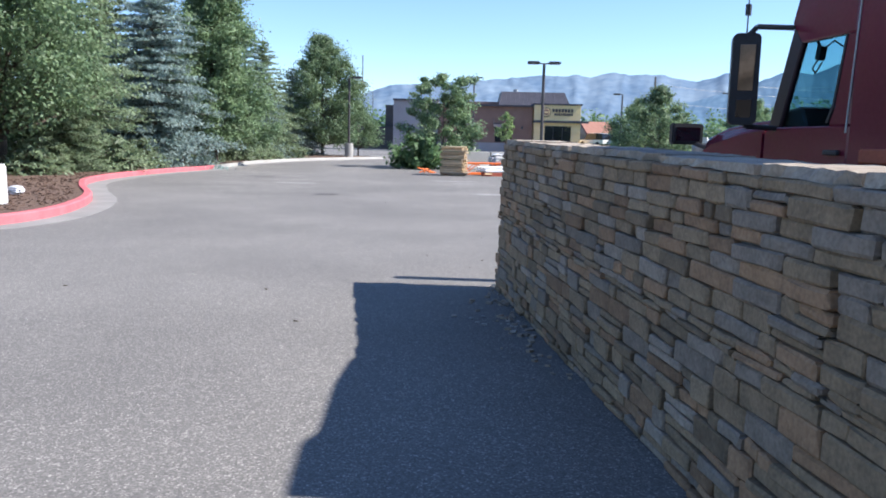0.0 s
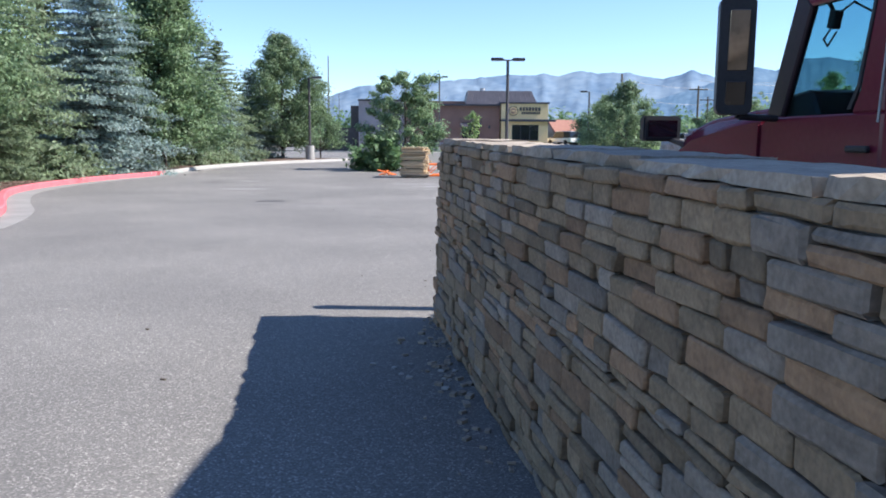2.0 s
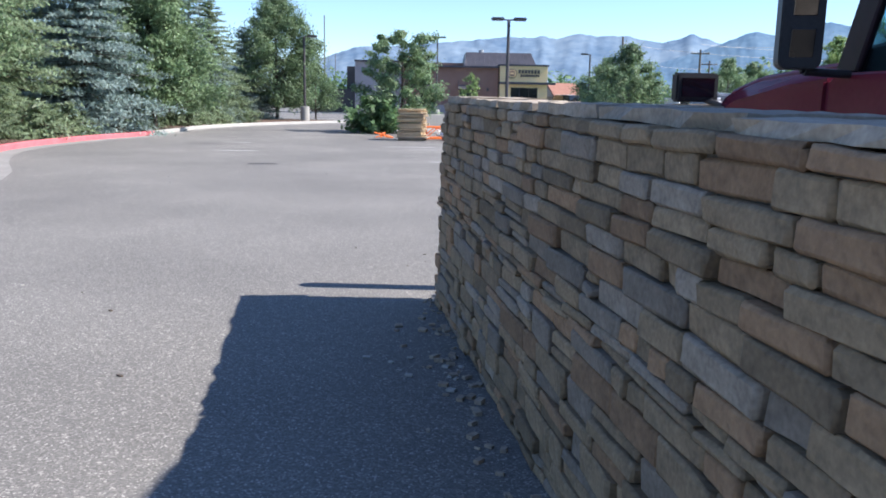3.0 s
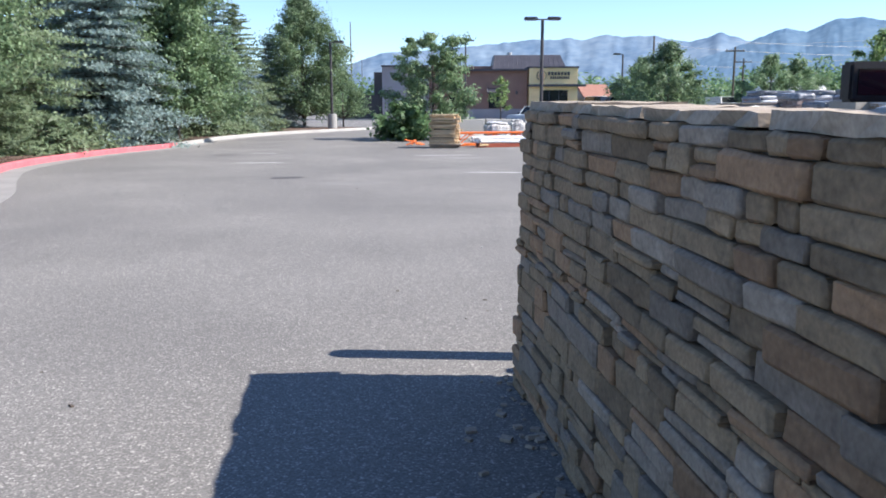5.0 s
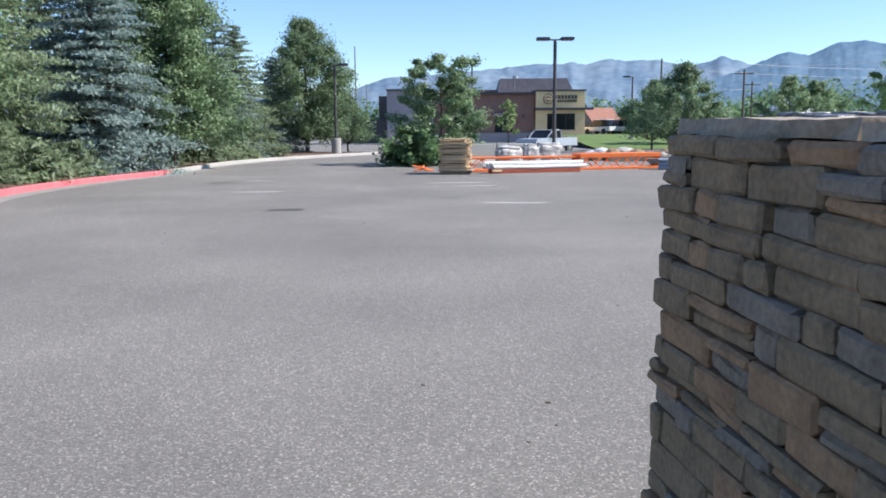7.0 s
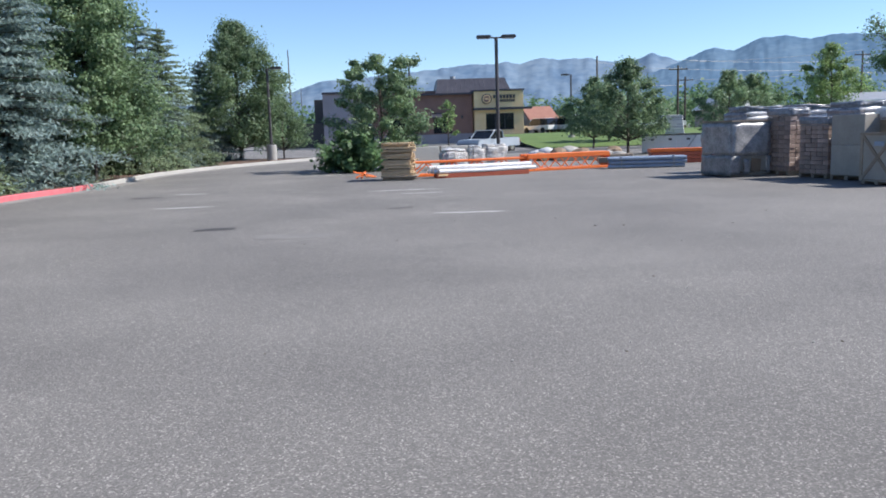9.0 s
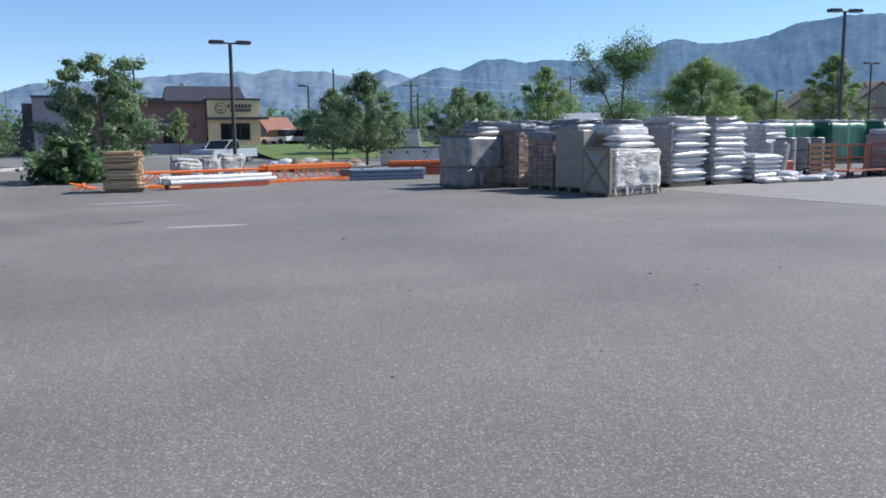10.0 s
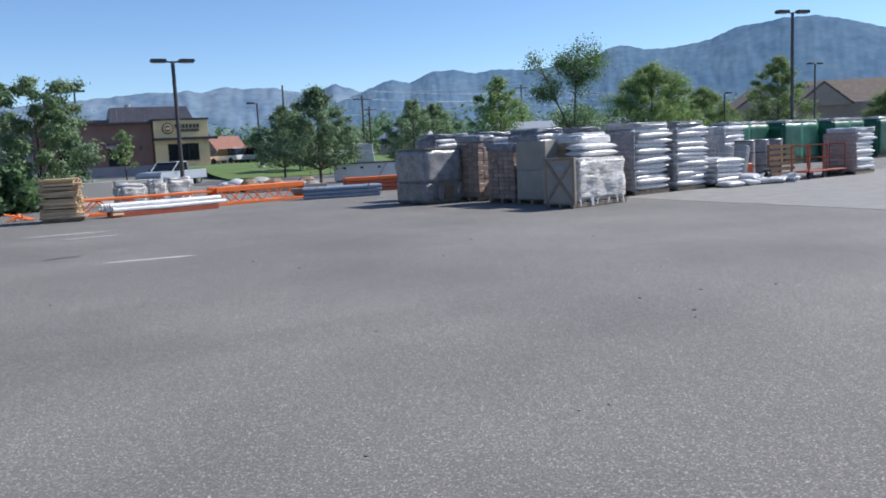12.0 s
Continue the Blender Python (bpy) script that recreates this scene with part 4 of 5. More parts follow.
    for x in (1.6, 6.6):
        aw = prism(B(), [(0.2, 3.75), (-0.95, 3.25), (-0.95, 3.18), (0.2, 3.4)], x - 1.35, x + 1.35)
        part("awning", aw, "roof_dark", b, "dark sloping awning over a window")
        for sx in (-1.3, 1.3):
            part("awning_stay", rod(B(), (x + sx, 0.2, 4.3), (x + sx, -0.9, 3.25), 0.03, n=6), "roof_dark", b)
    part("parapet_step", box(B(), 2.6, 9.5, 6.3, 7.6, 6.0, 0.9), "stucco_brown", b)
    for zc, x0, n in ((5.5, 12.95, 7), (5.0, 13.2, 9)):
        for k in range(n):
            part("sign_letter_bar", box(B(), x0 + k * (0.40 if n == 7 else 0.27), -0.42, zc, 0.28 if n == 7 else 0.2, 0.08, 0.42 if n == 7 else 0.3), "metal_dark", b)
    part("enclosure", box(B(), -10.3, 7, 1.5, 4.6, 8, 3.0), "metal_dark", b, "dark fenced yard at the side", bevel=0.03)
    # dark box paints the lilac wing's side as it stands in shadow
    part("dark_wing", box(B(), -8.6, 9.5, 3.0, 1.4, 8, 6.0), "metal_dark", b)
    for k in range(9):
        box_b = box(B(), -6.6 + k * 0.75, -0.6, 0.45, 0.5, 0.5, rng.uniform(0.5, 0.9))
        bmesh.ops.subdivide_edges(box_b, edges=box_b.edges[:], cuts=1)
        part("planter_rock", box_b, "concrete", b, bevel=0.08)


build_restaurant()


def build_house(name, m, w, d, h, roof_h, roof, wall_m, label):
    hs = thing(name, m, label, "house")
    part("wall", box(B(), 0, 0, h / 2, w, d, h), wall_m, hs)
    rb = B()
    prism(rb, [(-d / 2 - 0.5, h - 0.1), (0, h + roof_h), (d / 2 + 0.5, h - 0.1)], -w / 2 - 0.5, w / 2 + 0.5)
    part("roof", rb, roof, hs)
    part("gable_wall", prism(B(), [(-d / 2, h - 0.12), (0, h + roof_h - 0.4), (d / 2, h - 0.12)], -w / 2 - 0.52, w / 2 + 0.52), wall_m, hs)
    gb = B()
    prism(gb, [(-d / 2 - 0.52, h - 0.25), (-d / 2 - 0.52, h - 0.08), (-d / 2 - 0.4, h - 0.08), (-d / 2 - 0.4, h - 0.25)], -w / 2 - 0.5, w / 2 + 0.5)
    part("fascia", gb, "metal_white", hs)
    for k in range(3):
        win = part("window", box(B(), -w / 3 + k * w / 3, -d / 2 - 0.02, h * 0.55, w * 0.13, 0.1, h * 0.34), "dark_glass", hs)
        part("sill", box(B(), -w / 3 + k * w / 3, -d / 2 - 0.06, h * 0.37, w * 0.15, 0.14, 0.08), "metal_white", win)
    return hs


build_house("red_roof_house", pose(21.6, 126, 0, 0, 0, 12), 3.6, 6, 2.8, 1.9, "roof_red", "wall_tan", "low house with a terracotta roof beyond the restaurant")
build_house("tan_house", pose(95.0, 98, 0, 0, 0, 58), 9, 9, 4.9, 3.4, "roof_brown", "wall_tan", "tan house with a brown shingle roof behind the trees")
build_house("tan_house", pose(108.5, 99, 0, 0, 0, 50), 9, 8, 5.2, 3.6, "roof_brown", "wall_tan", "tan house with a brown gable beside the trees")
build_house("brown_house", pose(127, 104, 0, 0, 0, -30), 20, 12, 6.0, 3.9, "roof_brown", "wall_tan", "large house with a brown gabled roof")
build_house("long_shed", pose(75, 118, 0, 0, 0, -24), 26, 10, 4.0, 1.1, "metal_grey", "metal_white", "long low pale shed far beyond the pallets")

build_house("grey_gable_house", pose(46.4, 121, 0, 0, 0, 80), 6, 4.2, 3.4, 1.7, "metal_grey", "wall_tan", "small house with a pale grey gable roof far off")
build_house("low_shed", pose(51.2, 122, 0, 0, 0, -18), 4.6, 5, 3.7, 0.7, "metal_white", "metal_grey", "low shed with a pale flat roof far off")

# grass, verge kerbs and island beyond the yard
gr = B()
bmesh.ops.create_grid(gr, x_segments=30, y_segments=16, size=1, matrix=Matrix.Translation((40.5, 90, 0.1)) @ Matrix.Diagonal((23, 24, 1, 1)))
for v in gr.verts:
    v.co.x -= 6.5 * max(0, 40 - v.co.x) / 22.5 * max(0, min(1, (101 - v.co.y) / 8))
    v.co.z = 0.06 + 0.9 * max(0, min(1, (v.co.y - 66) / 20)) + 0.05 * noise.noise(v.co * 0.3)
solid("lawn", gr, "grass", "sloping strip of green grass beyond the yard", "lawn", "structure", smooth=True)
k = B()
sweep(k, [Vector((3, 57.5)), Vector((14, 58)), Vector((30, 59)), Vector((60, 63))], [(0.0, -0.05), (0.0, 0.15), (-0.2, 0.15), (-0.2, -0.05)])
solid("verge_kerb", k, "concrete", "pale concrete kerb before the grass", "kerb", "structure")
k = B()
sweep(k, [Vector((-30, 101)), Vector((-14, 100)), Vector((-5, 97)), Vector((8, 98)), Vector((22, 99))], [(0.0, -0.05), (0.0, 0.15), (-0.3, 0.15), (-0.3, -0.05)])
solid("far_kerb", k, "concrete", "pale concrete kerb along the restaurant drive", "kerb", "structure")
slab = B()
prism(slab, [(-30, -0.02), (0, -0.02), (0, 0.006), (-30, 0.006)], 0, 34)
solid("concrete_apron", slab, "pale", "pale worn concrete apron beside the pallets", "pavement", "structure", m=pose(13.5, 27.6, 0, 0, 0, 3))


# ---- lamps, poles and wires ----
def light_pole(m, h, base_h, arms, label, group="parking lot lamps"):
    p = thing("street_lamp", m, label, "lamp post", group)
    part("concrete_base", rod(B(), (0, 0, -0.02), (0, 0, base_h), 0.3, n=20), "concrete", p, "round concrete base", bevel=0.02)
    part("pole", rod(B(), (0, 0, base_h), (0, 0, h), 0.085, 0.075, 12), "metal_dark", p)
    part("base_plate", box(B(), 0, 0, base_h + 0.02, 0.34, 0.34, 0.05), "metal_dark", p, bevel=0.01)
    for a in arms:
        c, s = math.cos(radians(a)), math.sin(radians(a))
        head = part("lamp_head", box(B(), c * 0.55, s * 0.55, h + 0.03, 0.62, 0.34, 0.14, a), "metal_dark", p, "flat dark lamp head", bevel=0.03, seg=2)
        part("lamp_arm", rod(B(), (0, 0, h - 0.02), (c * 0.3, s * 0.3, h), 0.035), "metal_dark", head)
        part("lens", box(B(), c * 0.55, s * 0.55, h - 0.045, 0.5, 0.26, 0.02, a), "metal_grey", head)
    return p


light_pole(pose(4.95, 43.2, 0), 5.5, 0.75, (0, 180), "dark bronze twin-head lamp post on a concrete base")
light_pole(pose(31.7, 36.2, 0), 6.95, 0.75, (-10, 170), "dark bronze twin-head lamp post behind the pallets")
light_pole(pose(-6.95, 56.3, 0.1), 5.4, 0.95, (0,), "dark single-head lamp post on a white concrete base")
light_pole(pose(61.5, 60, 0), 7.3, 0.75, (0, 180), "far dark twin-head lamp post")
light_pole(pose(16.3, 79, 0), 6.1, 0.8, (180,), "far single-head lamp post by the grass", "far lamps")
light_pole(pose(2.2, 86, 0), 7.9, 0.75, (0, 180), "far twin-head lamp post behind the bushy tree", "far lamps")
light_pole(pose(62.7, 72, 0), 5.7, 0.75, (0,), "far thin lamp post beyond the pallets", "far lamps")


def utility_pole(m, h, cross, label):
    p = thing("utility_pole", m, label, "utility pole", "utility poles")
    part("pole", rod(B(), (0, 0, -0.1), (0, 0, h), 0.17, 0.11, 10), "bark", p)
    for k in range(cross):
        arm = part("crossarm", box(B(), 0, 0, h - 0.5 - k * 1.0, 2.4, 0.12, 0.14), "bark", p)
        for x in (-1.05, -0.4, 0.4, 1.05):
            part("insulator", rod(B(), (x, 0, h - 0.43 - k), (x, 0, h - 0.2 - k), 0.05, n=8), "metal_grey", arm)
    return p


utility_pole(pose(-21.5, 190, 0), 20.3, 0, "tall bare dark pole far behind the trees")
utility_pole(pose(-19.1, 190, 0) @ Matrix.Diagonal((0.5, 0.5, 1, 1)), 12.1, 0, "thin pale pole far behind the trees")
utility_pole(pose(43.6, 125, 0), 8.3, 1, "wooden utility pole with a crossarm far beyond the lot")
utility_pole(pose(36.4, 108, 0), 8.75, 1, "wooden utility pole with one crossarm beyond the lot")
utility_pole(pose(28.7, 118, 0), 11.0, 0, "plain wooden utility pole beyond the lot")
utility_pole(pose(68.6, 122, 0), 11.0, 1, "wooden utility pole behind the pale tree")
wires = thing("power_lines", pose(0, 0, 0), "thin dark power lines between the utility poles", "wires")
for (a, b_), zs in ((((36.4, 108), (68.6, 122)), (8.3, 9.4)), (((68.6, 122), (130, 150)), (9.4, 8.0)), (((43.6, 125), (68.6, 122)), (7.8, 10.4)), (((68.6, 122), (130, 150)), (10.6, 10.2)), (((28.7, 118), (43.6, 125)), (10.2, 7.8))):
    for z in zs[:2]:
        wb = B()
        pts = []
        for i in range(9):
            t = i / 8
            pts.append(Vector((a[0] + (b_[0] - a[0]) * t, a[1] + (b_[1] - a[1]) * t, z + (zs[1] - zs[0]) * t * 0.3 - 3.2 * t * (1 - t) * 0.4)))
        limb(wb, pts, 0.02, 0.02, 4)
        part("wire", wb, "metal_grey", wires)

# ---- marks on the asphalt ----
def mark(name, x, y, w, d, material, label, rz=0, seed=1):
    """A flat ragged-edged mark lying on the asphalt."""
    r = random.Random(seed)
    bm = B()
    n = 34
    ring = []
    for i in range(n):
        a = 2 * math.pi * i / n
        c, s = math.cos(a), math.sin(a)
        k = 0.75 + 0.25 * r.random()
        ring.append(bm.verts.new((math.copysign(abs(c) ** 0.6, c) * w / 2 * k, math.copysign(abs(s) ** 0.6, s) * d / 2 * k, 0.004)))
    bm.faces.new(ring)
    return solid(name, bm, material, label, "ground mark", "structure", m=pose(x, y, 0, 0, 0, rz))


mark("trim_paint_line", 1.6, 22.0, 1.5, 0.2, "paint", "worn white parking line on the asphalt", -5, 1)
mark("trim_paint_line", -4.5, 25.4, 1.35, 0.22, "paint", "short worn white line on the asphalt", 4, 2)
mark("trim_paint_line", -5.4, 29.9, 1.0, 0.18, "paint", "faded white line on the asphalt", -10, 3)
mark("trim_paint_line", 0.45, 28.5, 2.0, 0.2, "paint", "faded white line on the asphalt", 3, 4)
mark("trim_paint_line", 0.9, 27.2, 1.3, 0.16, "paint", "faded white line on the asphalt", 5, 9)
mark("trim_dark_patch", -2.85, 20.75, 0.75, 0.42, "stain", "dark tar patch on the asphalt", 8, 5)
mark("trim_dust_patch", -1.4, 19.4, 1.3, 0.6, "dust", "pale dusty patch on the asphalt", 0, 6)
mark("trim_dark_patch", 0.35, 23.4, 0.7, 0.16, "stain", "dark oil stain on the asphalt", 20, 7)
mark("trim_dark_patch", -6.4, 29.0, 1.0, 0.4, "stain", "dark stain by the kerb", 20, 8)
chipb = B()
cr_ = random.Random(9)
for i in range(1500):
    x, y = cr_.uniform(-11.5, -6.9), cr_.uniform(11.8, 26)
    edge_x = interp([(11.6, -7.0), (13.4, -6.6), (15.4, -6.9), (17.3, -7.7), (20, -9.0), (24, -10.4)], y)
    if x < edge_x:
        s = cr_.uniform(0.02, 0.055)
        box(chipb, x, y, 0.135 + (edge_x - x) * 0.008, s * 2.2, s, s * 0.4, cr_.uniform(0, 180), cr_.uniform(-25, 25), cr_.uniform(-25, 25))
solid("bark_chips", chipb, "bark_mulch", "loose brown bark chips in the bed", "mulch", "stuff")
lit = B()
lr = random.Random(3)
for i in range(60):
    s = lr.uniform(0.006, 0.014)
    box(lit, lr.uniform(-4, 14), lr.uniform(6, 24), s * 0.3, s * 2, s, s * 0.6, lr.uniform(0, 180))
solid("grit", lit, "concrete", "scattered pale grit and scraps on the asphalt", "litter", "stuff")
lit = B()
for i in range(45):
    s = lr.uniform(0.006, 0.016)
    box(lit, lr.uniform(-4, 14), lr.uniform(6, 24), s * 0.25, s * 2.5, s, s * 0.5, lr.uniform(0, 180))
solid("twigs", lit, "bark", "scattered dark twigs and leaves on the asphalt", "litter", "stuff")

# unseen wall added behind the start for the mirrors and warm bounce light
rear_wall = thing("wall_store", pose(12, -22, 0), "plain tan wall added out of view behind the path for reflections and bounce", "wall", kind="structure")
part("wall_face", box(B(), 0, 0, 3.6, 46, 0.4, 7.2), "wall_tan", rear_wall)
part("wall_coping", box(B(), 0, 0.05, 7.28, 46.2, 0.6, 0.16), "metal_dark", rear_wall)

# ---- goods stored in the yard ----
def pillow(name, w, d, h, material, seed, nx=9, ny=7):
    """A filled sack: flat-sewn edges, bulged middle, small dents."""
    r = random.Random(seed)
    bm = B()
    lay = []
    for sgn in (1, -1):
        rows = []
        for j in range(ny + 1):
            row = []
            for i in range(nx + 1):
                u, v = math.sin(math.pi / 2 * (2 * i / nx - 1)), math.sin(math.pi / 2 * (2 * j / ny - 1))
                b = max(0.0, (1 - abs(u) ** 3.8)) ** 0.5 * max(0.0, (1 - abs(v) ** 3.8)) ** 0.5
                pull = 1 - 0.03 * (1 - b)
                z = sgn * h / 2 * b * (1 + r.uniform(-0.16, 0.12))
                row.append(bm.verts.new((u * w / 2 * pull + r.uniform(-0.006, 0.006), v * d / 2 * pull, z)))
            rows.append(row)
        lay.append(rows)
        for j in range(ny):
            for i in range(nx):
                q = (rows[j][i], rows[j][i + 1], rows[j + 1][i + 1], rows[j + 1][i])
                bm.faces.new(q if sgn > 0 else q[::-1])
    bmesh.ops.remove_doubles(bm, verts=bm.verts[:], dist=0.012)
    return mesh_of(name, bm, material, smooth=True)


def crumpled_box(w, d, h, cuts, amp, seed, round_=0.05):
    """A load under plastic film: rounded corners, wrinkles."""
    bm = B()
    bmesh.ops.create_cube(bm, size=1, matrix=Matrix.Translation((0, 0, h / 2)) @ Matrix.Diagonal((w, d, h, 1)))
    bmesh.ops.bevel(bm, geom=bm.edges[:], offset=round_, segments=2, affect="EDGES")
    bmesh.ops.subdivide_edges(bm, edges=bm.edges[:], cuts=cuts, use_grid_fill=True)
    for v in bm.verts:
        k = v.co * 3.1 + Vector((seed, 0, 0))
        n = Vector((v.co.x / w, v.co.y / d, (v.co.z - h / 2) / h * 0.6))
        if v.co.z > 0.02:
            v.co += n.normalized() * amp * (noise.noise(k * Vector((1, 1, 1))) + 0.6 * noise.noise(Vector((k.x * 2, k.y * 2, k.z * 6))))
    return bm


def pallet_parts(owner, w, d):
    for k in range(3):
        part("runner", box(B(), 0, -d / 2 + 0.06 + k * (d - 0.12) / 2, 0.06, w, 0.09, 0.09), "wood_grey", owner)
    n = 7
    me = mesh_of("deck_board", box(B(), 0, 0, 0, 0.1, d, 0.02), "wood_grey")
    for k in range(n):
        piece("deck_board", me, owner, pose(-w / 2 + 0.06 + k * (w - 0.12) / (n - 1), 0, 0.117))


SACKS = "pallets of white sacks"
SACK_MESH = [pillow("sack", 0.72, 0.5, 0.188, "bag", 40 + k) for k in range(4)]
LONG_MESH = [pillow("sack", 1.40, 0.60, 0.19, "bag", 60 + k) for k in range(4)]


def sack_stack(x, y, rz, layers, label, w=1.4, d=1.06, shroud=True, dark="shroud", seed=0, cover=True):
    """A pallet of sacks in layers; film over the top and over one side, where a dark colour paints shade."""
    r = random.Random(seed)
    st = thing("sack_pallet", pose(x, y, 0, 0, 0, rz), label, "pallet of sacks", SACKS)
    pallet_parts(st, w - 0.1, d)
    step = 0.136
    for k in range(layers):
        z = 0.21 + k * step
        lean = 0.012 * k * r.uniform(-0.5, 1.0)
        piece("sack", r.choice(LONG_MESH), st, pose(lean + r.uniform(-0.02, 0.02), -d / 2 + 0.28 + r.uniform(-0.045, 0.045), z, r.uniform(-5, 5), r.uniform(-2, 2), r.uniform(-3, 3)))
        for q in (-1, 1):
            piece("sack", r.choice(SACK_MESH), st, pose(lean + q * (w / 4), d / 2 - 0.26, z, r.uniform(-3, 3), r.uniform(-2, 2), r.uniform(-3, 3)))
    top = 0.21 + layers * step - 0.07
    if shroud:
        # side film takes a dark colour to deepen the shade on that side
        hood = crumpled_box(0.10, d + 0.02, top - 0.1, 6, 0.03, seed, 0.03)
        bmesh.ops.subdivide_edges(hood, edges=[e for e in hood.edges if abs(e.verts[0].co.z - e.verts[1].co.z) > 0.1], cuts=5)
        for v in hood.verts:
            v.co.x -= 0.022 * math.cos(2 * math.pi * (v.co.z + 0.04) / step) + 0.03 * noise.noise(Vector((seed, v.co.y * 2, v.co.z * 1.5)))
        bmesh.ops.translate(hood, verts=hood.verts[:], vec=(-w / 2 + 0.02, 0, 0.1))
        part("side_film", hood, dark, st, "plastic film on one side, darkened to paint its shade", smooth=True)
    if cover:
        lid = crumpled_box(w + 0.03, d + 0.05, 0.16, 6, 0.05, seed + 3, 0.08)
        bmesh.ops.translate(lid, verts=lid.verts[:], vec=(0, 0, top))
        part("top_film", lid, dark if r.random() < 0.5 else "bag", st, "crumpled plastic film on top", smooth=True)
    return st


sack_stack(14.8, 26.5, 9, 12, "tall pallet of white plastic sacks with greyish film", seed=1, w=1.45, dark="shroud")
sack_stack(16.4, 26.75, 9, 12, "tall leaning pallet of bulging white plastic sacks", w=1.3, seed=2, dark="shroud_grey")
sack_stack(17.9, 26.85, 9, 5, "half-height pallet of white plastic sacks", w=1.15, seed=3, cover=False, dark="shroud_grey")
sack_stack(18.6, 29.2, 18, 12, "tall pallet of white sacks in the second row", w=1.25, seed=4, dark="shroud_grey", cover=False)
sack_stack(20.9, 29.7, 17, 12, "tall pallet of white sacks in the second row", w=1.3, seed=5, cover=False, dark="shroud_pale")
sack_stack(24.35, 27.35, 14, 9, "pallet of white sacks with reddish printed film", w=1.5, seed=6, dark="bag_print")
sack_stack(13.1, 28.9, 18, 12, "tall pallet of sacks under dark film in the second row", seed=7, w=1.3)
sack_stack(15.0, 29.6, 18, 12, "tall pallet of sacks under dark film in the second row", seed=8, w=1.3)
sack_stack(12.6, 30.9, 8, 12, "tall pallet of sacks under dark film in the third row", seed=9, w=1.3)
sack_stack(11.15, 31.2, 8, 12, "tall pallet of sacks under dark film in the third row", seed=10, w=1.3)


def carton_stack(name, x, y, rz, w, d, h, material, nx, ny, nz, label, film=None, seed=0):
    """A pallet of cartons or blocks, each a body of its own, slightly out of line."""
    r = random.Random(seed)
    st = thing(name, pose(x, y, 0, 0, 0, rz), label, "pallet of goods", "pallets of boxed goods")
    pallet_parts(st, w, d)
    bw, bd, bh = w / nx, d / ny, (h - 0.13) / nz
    me = mesh_of("carton", box(B(), 0, 0, 0, bw - 0.012, bd - 0.012, bh - 0.006), material, bevel=0.008)
    for k in range(nz):
        for i in range(nx):
            for j in range(ny):
                if i in (0, nx - 1) or j in (0, ny - 1) or k == nz - 1:
                    piece("carton", me, st, pose(-w / 2 + bw * (i + 0.5) + r.uniform(-0.01, 0.01), -d / 2 + bd * (j + 0.5) + r.uniform(-0.01, 0.01), 0.13 + bh * (k + 0.5), 0, 0, r.uniform(-1.5, 1.5)))
    if film:
        hood = crumpled_box(w + 0.06, d + 0.06, 0.22, 5, 0.04, seed, 0.04)
        bmesh.ops.translate(hood, verts=hood.verts[:], vec=(0, 0, h - 0.12))
        part("top_film", hood, film, st, "dark film hood pulled over the top", smooth=True)
    return st


# wrapped goods on the end of the row, torn open below
wrapped = thing("wrapped_pallet", pose(9.82, 29.45, 0, 0, 0, 14), "square pallet load under grey film, torn open at the bottom", "pallet of goods", "pallets of boxed goods")
pallet_parts(wrapped, 1.25, 1.25)
part("goods", box(B(), 0, 0, 0.72, 1.16, 1.16, 1.18), "crate", wrapped, bevel=0.02)
hood = crumpled_box(1.34, 1.34, 0.95, 7, 0.045, 11)
bmesh.ops.translate(hood, verts=hood.verts[:], vec=(0, 0, 0.55))
part("film_hood", hood, "shroud_grey", wrapped, "grey plastic film hood", smooth=True)
for px, pw, ph in ((-0.5, 0.34, 0.5), (-0.12, 0.16, 0.4), (0.6, 0.12, 0.46)):
    sk = crumpled_box(pw, 0.04, ph, 4, 0.03, px, 0.01)
    bmesh.ops.translate(sk, verts=sk.verts[:], vec=(px, -0.64, 0.07))
    part("film_strip", sk, "shroud_grey", wrapped, "torn strip of grey film", smooth=True)
sk = crumpled_box(0.04, 1.28, 0.56, 5, 0.03, 5, 0.01)
bmesh.ops.translate(sk, verts=sk.verts[:], vec=(-0.65, 0, 0.04))
part("film_side", sk, "shroud_grey", wrapped, "grey film over the side", smooth=True)
part("pale_board", box(B(), 0.22, -0.60, 0.30, 0.3, 0.03, 0.36, 0, 0, 6), "carton", wrapped, "pale board showing through the tear")
part("top_board", box(B(), 0, 0, 1.515, 1.36, 1.36, 0.03, 1), "wood_grey", wrapped)

carton_stack("block_pallet", 11.05, 28.9, 12, 0.62, 0.95, 1.72, "brick", 3, 4, 13, "narrow tall pallet of red-brown blocks under dark film", "shroud", 2)
carton_stack("block_pallet", 11.35, 27.3, 14, 1.0, 1.0, 1.45, "brick", 5, 5, 12, "pallet of red-brown blocks with dark film on top", "shroud", 3)
carton_stack("carton_pallet", 11.55, 26.15, 16, 1.0, 1.0, 1.58, "crate", 1, 1, 2, "tall pair of grey-brown cartons on a pallet", None, 4)
carton_stack("carton_pallet", 12.6, 26.1, 16, 1.0, 0.9, 1.62, "carton", 2, 2, 5, "pallet of pale brown cartons", "bag", 5)

